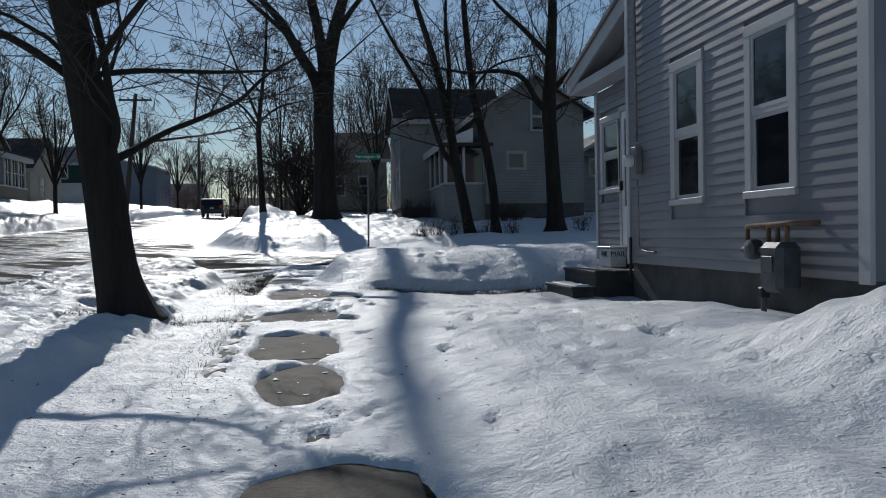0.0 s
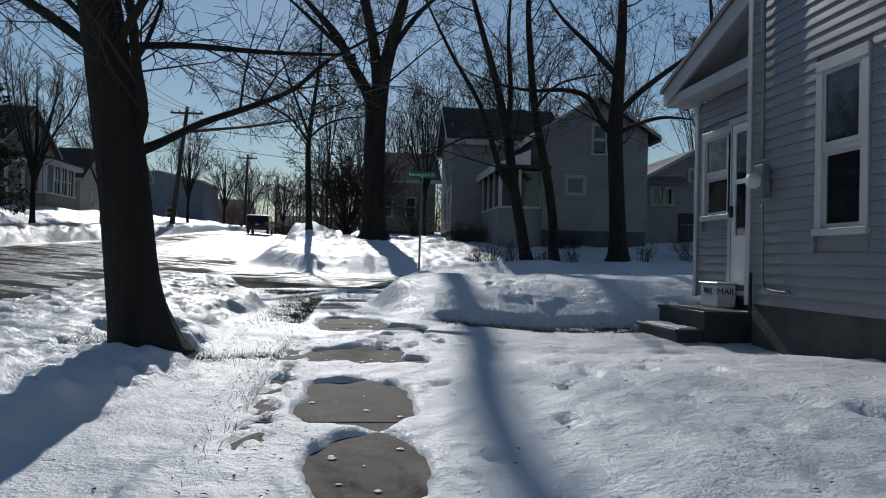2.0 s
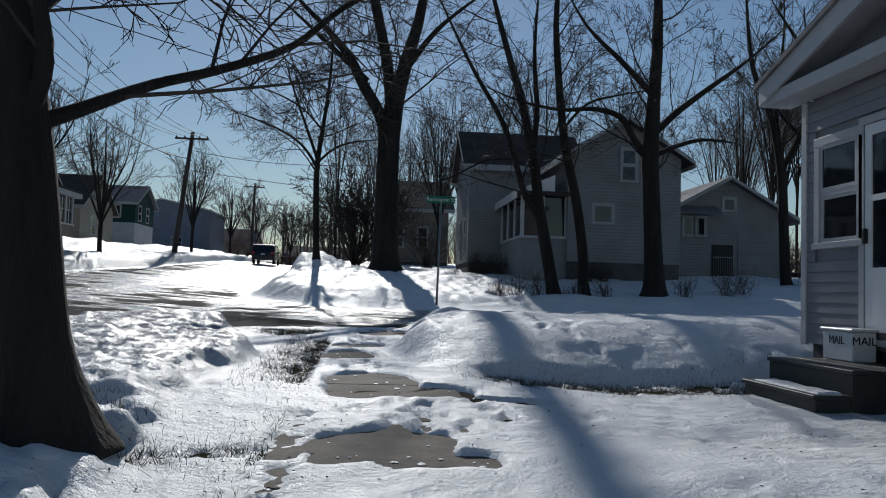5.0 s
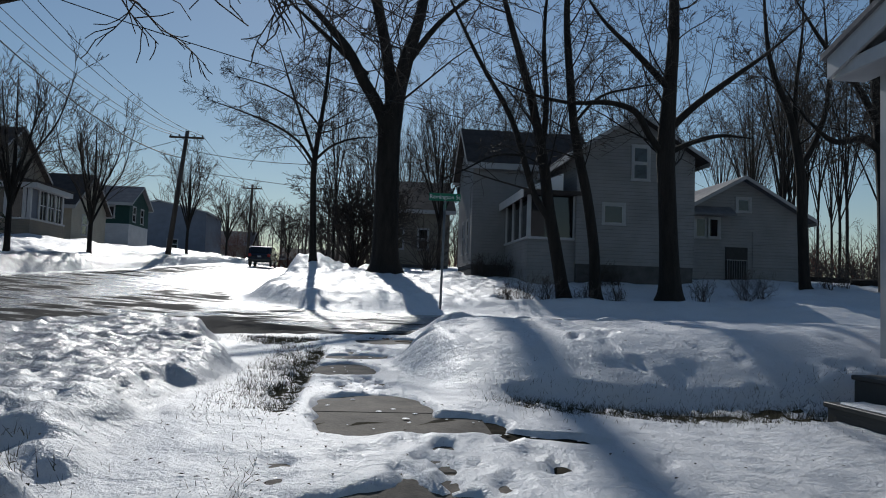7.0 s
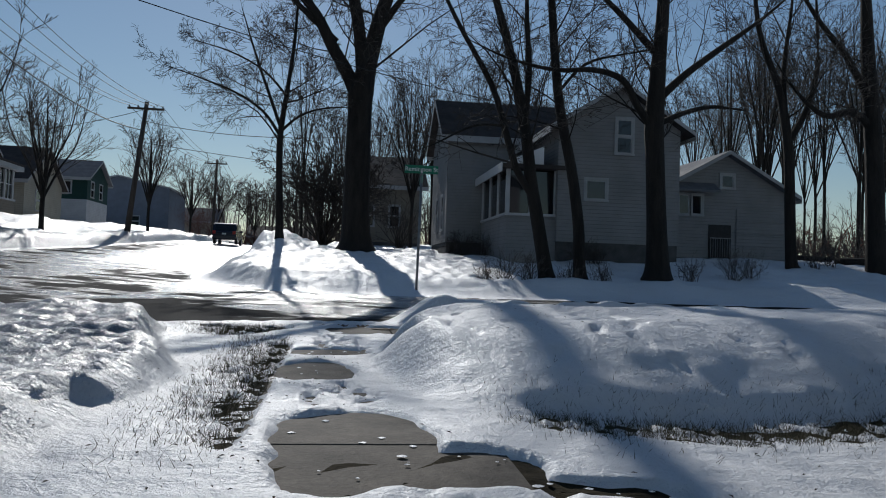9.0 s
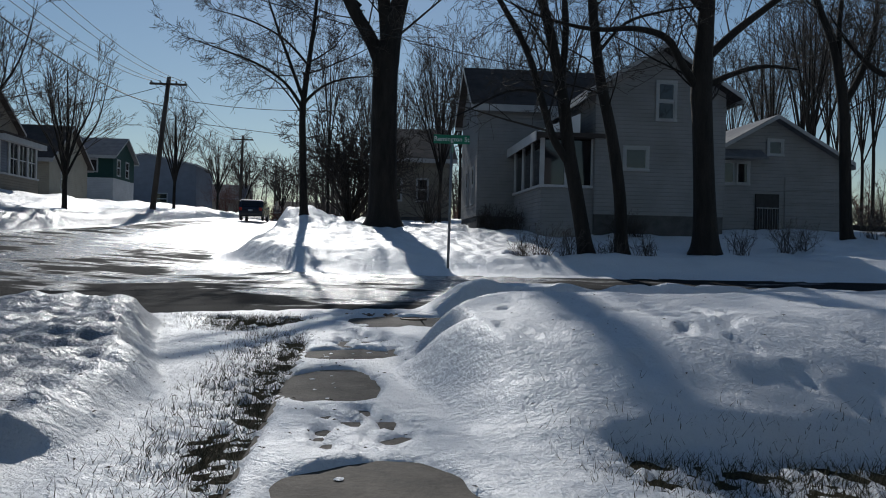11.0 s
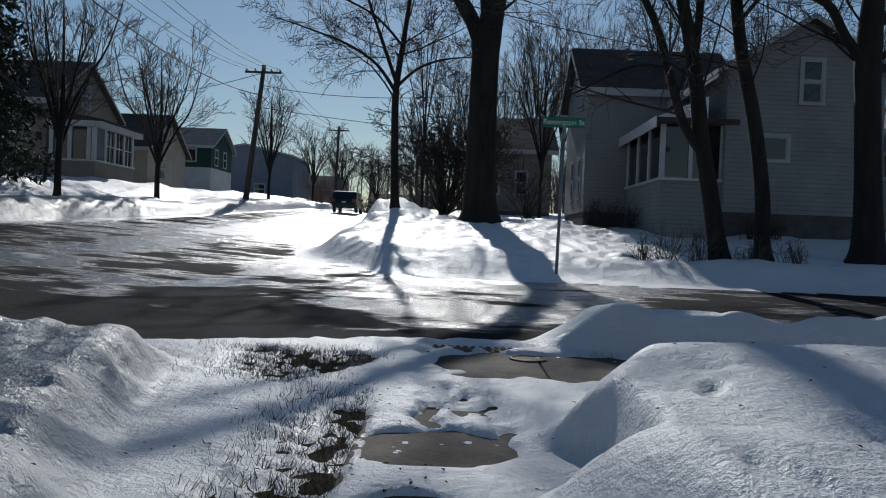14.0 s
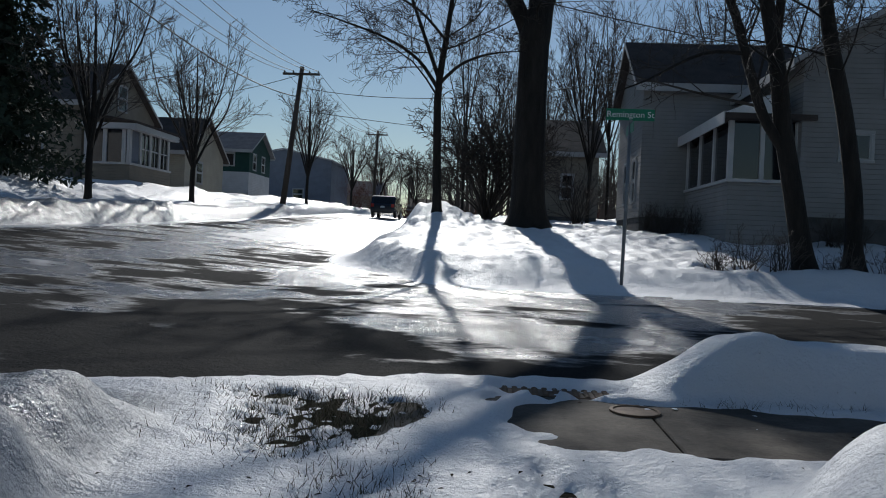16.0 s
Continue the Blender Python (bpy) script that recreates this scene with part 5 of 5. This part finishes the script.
for k in range(7):
    x0 = -0.4 + 1.5 * k
    part("slab", box(x0 + 0.006, x0 + 1.494, 16.66, 17.92, zc - 0.14, zc + 0.005, 0.008), CONCRETE, walk_way)
tactile = thing("tactile_plate", "rusty kerb-ramp plate with raised domes", "paving")
part("plate", box(0.15, 0.95, 17.93, 18.2, zc - 0.05, zc + 0.008, 0.004), RUST, tactile)
for i in range(12):
    for j in range(5):
        dm = lathe([(0.022, 0), (0.02, 0.006), (0.01, 0.011)], 8)
        bmesh.ops.transform(dm, matrix=pose(0.19 + 0.066 * i, 17.96 + 0.05 * j, zc + 0.008), verts=dm.verts)
        part("dome", dm, RUST, tactile)
cover = thing("manhole_cover", "round iron cover set in the pavement", "manhole cover")
ring = lathe([(0.15, 0.0), (0.15, 0.014), (0.13, 0.016), (0.125, 0.008), (0.02, 0.008)], 28)
bmesh.ops.transform(ring, matrix=pose(1.02, 17.6, zc + 0.004), verts=ring.verts)
part("plate", ring, RUST, cover)

# ---- dead grass poking through the snow ----
grng = np.random.RandomState(77)
verts, faces = [], []
gx, gy = grng.uniform(-1.7, 5.5, 240000), grng.uniform(5.5, 17.9, 240000)
keep = (grng.rand(240000) < np.clip(lawn_bare(gx, gy), 0, 1) * 0.9) & ~in_road(gx, gy) & ~((gx > -0.04) & (gx < 1.2) & (gy < 16.3))
gx, gy = gx[keep], gy[keep]
bz, sz_ = base_z(gx, gy), ground_z(gx, gy)
for x, y, z0, z1 in zip(gx, gy, bz, sz_):
    h = grng.uniform(0.02, 0.075)
    z = max(z0, z1 - 0.02)
    a, lean = grng.uniform(0, 2 * math.pi), grng.normal(size=2) * 0.035
    w = 0.0025
    n = len(verts)
    verts += [(x - w * math.cos(a), y - w * math.sin(a), z), (x + w * math.cos(a), y + w * math.sin(a), z), (x + lean[0], y + lean[1], z + h)]
    faces.append((n, n + 1, n + 2))
tagged(new("dead_grass", mesh_of("dead_grass", verts, faces, GRASS)), "short dead grass poking through thin snow", "grass", kind="stuff")


# ---- twiggy shrubs ----
def shrub(x, y, h, seed, label, mat=None, n=26, r=0.009, top=2):
    rng = np.random.RandomState(seed)
    z = zt(x, y)
    s = thing("shrub", label, "shrub", "bare shrubs", at=(x, y, z))
    out = {}
    stems = []
    for _ in range(n):
        a, t = rng.uniform(0, 2 * math.pi), rng.uniform(0.1, 0.9)
        stems.append(branch_line(rng, (rng.normal() * 0.12, rng.normal() * 0.12, 0), (math.cos(a) * t, math.sin(a) * t, 1), h * rng.uniform(0.5, 1.1), r, r / 3, 6, 0.16, 0.02))
    for l in stems:
        part("stem", tubes("stem", [l], mat or TWIGPALE, 4), mat or TWIGPALE, s)
        sprout(rng, l, h * 0.4, 4 if top == 2 else 7, 1, top, out, 0.0, 0.3, r / 3)
    tagged(part("twig_mass", tubes("twig_mass", [l for v in out.values() for l in v], mat or TWIGPALE, 3, False), mat or TWIGPALE, s), kind="stuff")


for k, (x, y, h) in enumerate(((5.0, 28.3, 1.0), (5.6, 28.2, 0.8), (4.5, 28.6, 0.7), (6.8, 28.3, 0.6), (7.7, 28.4, 0.7), (10.6, 29.0, 0.8), (12.6, 30.0, 1.1), (13.3, 30.5, 1.0), (17.2, 33.0, 1.0), (18.5, 34.0, 0.9))):
    shrub(x, y, h, 200 + k, "leafless twiggy shrub in snow beside the trees")
for k, (x, y, h) in enumerate(((5.4, 37.6, 1.1), (5.9, 36.4, 0.9), (5.0, 38.2, 1.0), (9.2, 33.2, 0.8), (8.6, 33.1, 0.9))):
    shrub(x, y, h, 230 + k, "bare dark shrub against the house foundation", TWIG, 34)
for k, (x, y, h) in enumerate(((-14.2, 100, 4.0), (-15.6, 101, 4.5), (-17.0, 104, 4.2))):
    shrub(x, y, h, 250 + k, "reddish-brown twiggy bush far up the street", REDBUSH, 60)


# ---- garage doorway and its gate ----
gate = thing("garage_doorway", "black panel as the shaded garage doorway, with an iron gate", "doorway")
# black panel on the uncut wall stands for the shade inside the doorway
part("opening", box(15.0, 15.93, 36.54, 36.59, 2.62, 4.05), BLACK, gate)
for k in range(9):
    part("bar", tubes("bar", [[((15.06 + 0.1 * k, 36.5, 2.62), 0.012), ((15.06 + 0.1 * k, 36.5, 3.5), 0.012)]], METAL, 5), METAL, gate)
part("rail", box(15.02, 15.9, 36.485, 36.515, 3.5, 3.54), METAL, gate)
awning = thing("lean_to_roof", "low lean-to roof on the garage front", "roof")
part("slab", prism([(36.0, 5.28), (36.58, 5.62), (36.58, 5.70), (36.0, 5.36)], "x", 12.9, 15.2), ROOFGREY, awning)
frame_boards = thing("garage_door", "wide closed pale panelled garage door", "door")
for k in range(4):
    part("panel", box(16.15, 18.15, 36.555, 36.585, 2.72 + 0.5 * k, 3.21 + 0.5 * k, 0.012), FARSIDE, frame_boards)

# ---- far woods closing the view ----
frng = np.random.RandomState(91)
lines = []
for k in range(260):
    if k < 170:
        x, y = frng.uniform(-60, 90), frng.uniform(118, 175)
    else:
        x, y = frng.uniform(-4, 26), frng.uniform(66, 112)
    z = gz(x, y) - 0.3
    h = frng.uniform(7, 12) if k < 170 else frng.uniform(4.5, 8)
    stem = branch_line(frng, (x, y, z), (0, 0, 1), h, 0.16, 0.03, 4, 0.05, 0.1)
    lines.append(stem)
    kids = {}
    sprout(frng, stem, h * 0.45, 9, 1, 2, kids, 0.08, 0.12, 0.022, 0.14, (0.35, 0.8))
    lines += [l for v in kids.values() for l in v]
tagged(new("far_wood", tubes("far_wood", lines, TWIGPALE, 3, False)), "bare grey-brown wood far behind the houses", "wood", kind="stuff")
hedges = []
for k in range(500):
    x, y = (frng.uniform(-14, 24), frng.uniform(96, 116)) if k < 300 else (frng.uniform(20, 60), frng.uniform(50, 62))
    hedges.append(branch_line(frng, (x, y, gz(x, y) - 0.1), (frng.normal() * 0.4, frng.normal() * 0.4, 1), frng.uniform(1.2, 3.2), 0.05, 0.02, 4, 0.18, 0.0))
kids = {}
for l in hedges:
    sprout(frng, l, 1.2, 5, 1, 1, kids, 0.0, 0.2, 0.02, 0.2, (0.4, 1.0))
tagged(new("far_brush", tubes("far_brush", hedges + kids[1], REDBUSH, 3, False)), "tangled reddish-brown brush far up the street", "brush", kind="stuff")
gable_house("low brown house at the top of the street", -13, -3.5, 128, 136, 4.2, 6.6, 8.2, "x", TANSIDE, ROOFDARK, [("y", -1, -10, -9, 5.2, 6.2)], base=0.3, group="houses across the street")
gable_house("pale house at the top of the street", -27, -17, 122, 130, 4.8, 8.2, 10.2, "x", CREAM, ROOFGREY, [("x", 1, 124, 125, 6, 7.2)], base=0.3, group="houses across the street")


# ---- crumbs of ice left on the bare slabs ----
crng = np.random.RandomState(123)
verts, faces = [], []
for cx, cy, rx, ry in PATCHES:
    for _ in range(7):
        x, y = cx + crng.uniform(-0.8, 0.8) * rx, cy + crng.uniform(-0.8, 0.8) * ry
        if float(bare(np.array([x]), np.array([y]))[0]) < 0.9:
            continue
        z = float(base_z(x, y)) + 0.004
        n, r = len(verts), crng.uniform(0.006, 0.028)
        k = 7
        ring = [(x + r * crng.uniform(0.6, 1.2) * math.cos(2 * math.pi * i / k), y + r * crng.uniform(0.6, 1.2) * math.sin(2 * math.pi * i / k), z) for i in range(k)]
        verts += ring + [(x, y, z + r * 0.22)]
        faces += [(n + i, n + (i + 1) % k, n + k) for i in range(k)]
tagged(new("ice_crumbs", mesh_of("ice_crumbs", verts, faces, SNOW, True)), "small crumbs of ice on bare concrete", "ice", kind="stuff")
# ---- fallen leaves and bark bits along the pavement ----
verts, faces = [], []
for _ in range(900):
    x = crng.choice([crng.normal(0.05, 0.25), crng.normal(-0.5, 0.5), crng.normal(2.5, 1.2)])
    y = crng.uniform(3.0, 16.5)
    z = gz(x, y) + 0.004
    n, r, a = len(verts), crng.uniform(0.006, 0.02), crng.uniform(0, math.pi)
    c, s_ = math.cos(a) * r, math.sin(a) * r
    verts += [(x - c, y - s_, z), (x + 0.4 * s_, y - 0.4 * c, z + 0.005), (x + c, y + s_, z + 0.003), (x - 0.4 * s_, y + 0.4 * c, z + 0.006)]
    faces.append((n, n + 1, n + 2, n + 3))
tagged(new("leaf_bits", mesh_of("leaf_bits", verts, faces, SOIL)), "dark scraps of leaves and bark on the snow", "leaves", kind="stuff")


# ---- tangled brush at the edge of the wood ----
brush = []
for k in range(420):
    x, y = crng.uniform(15, 48), crng.uniform(36, 62)
    if 12 < x < 19.5 and y > 35:
        x += 8
    brush.append(branch_line(crng, (x, y, gz(x, y) - 0.1), (crng.normal() * 0.5, crng.normal() * 0.5, 1), crng.uniform(0.6, 2.6), 0.03, 0.01, 4, 0.2, 0.0))
kids = {}
for l in brush:
    sprout(crng, l, 1.1, 6, 1, 2, kids, 0.0, 0.15, 0.009, 0.2, (0.4, 1.1))
tagged(new("brush", tubes("brush", brush + [l for v in kids.values() for l in v], TWIG, 3, False)), "dark tangled brush at the edge of the wood", "brush", kind="stuff")
lrng = np.random.RandomState(5)
for k in range(9):
    x, y = lrng.uniform(17.5, 26), lrng.uniform(35, 40)
    a, ln = lrng.uniform(-0.5, 0.5), lrng.uniform(1.0, 2.6)
    lg = thing("fallen_log", "dark fallen log half buried in snow", "log", "fallen logs", at=(x, y, gz(x, y) + 0.1))
    part("stem", tubes("stem", [[((0, 0, 0), 0.16), ((ln * math.cos(a) * 0.5, ln * math.sin(a) * 0.5, 0.04), 0.14), ((ln * math.cos(a), ln * math.sin(a), 0.02), 0.11)]], BARK, 8), BARK, lg)
for k in range(16):
    x, y = lrng.uniform(20, 46), lrng.uniform(40, 56)
    if x < 23.5:
        x += 4
    copy_thing(wood_kinds[k % 3], pose(x, y, zt(x, y), 0, 0, lrng.uniform(0, 360)))
shrub(-0.3, 48, 6.2, 300, "dense rounded leafless tree beyond the corner", TWIG, 46, 0.045, 3)
shrub(3.6, 47, 3.2, 301, "dense leafless bush beside the far house", TWIG, 40, 0.02)
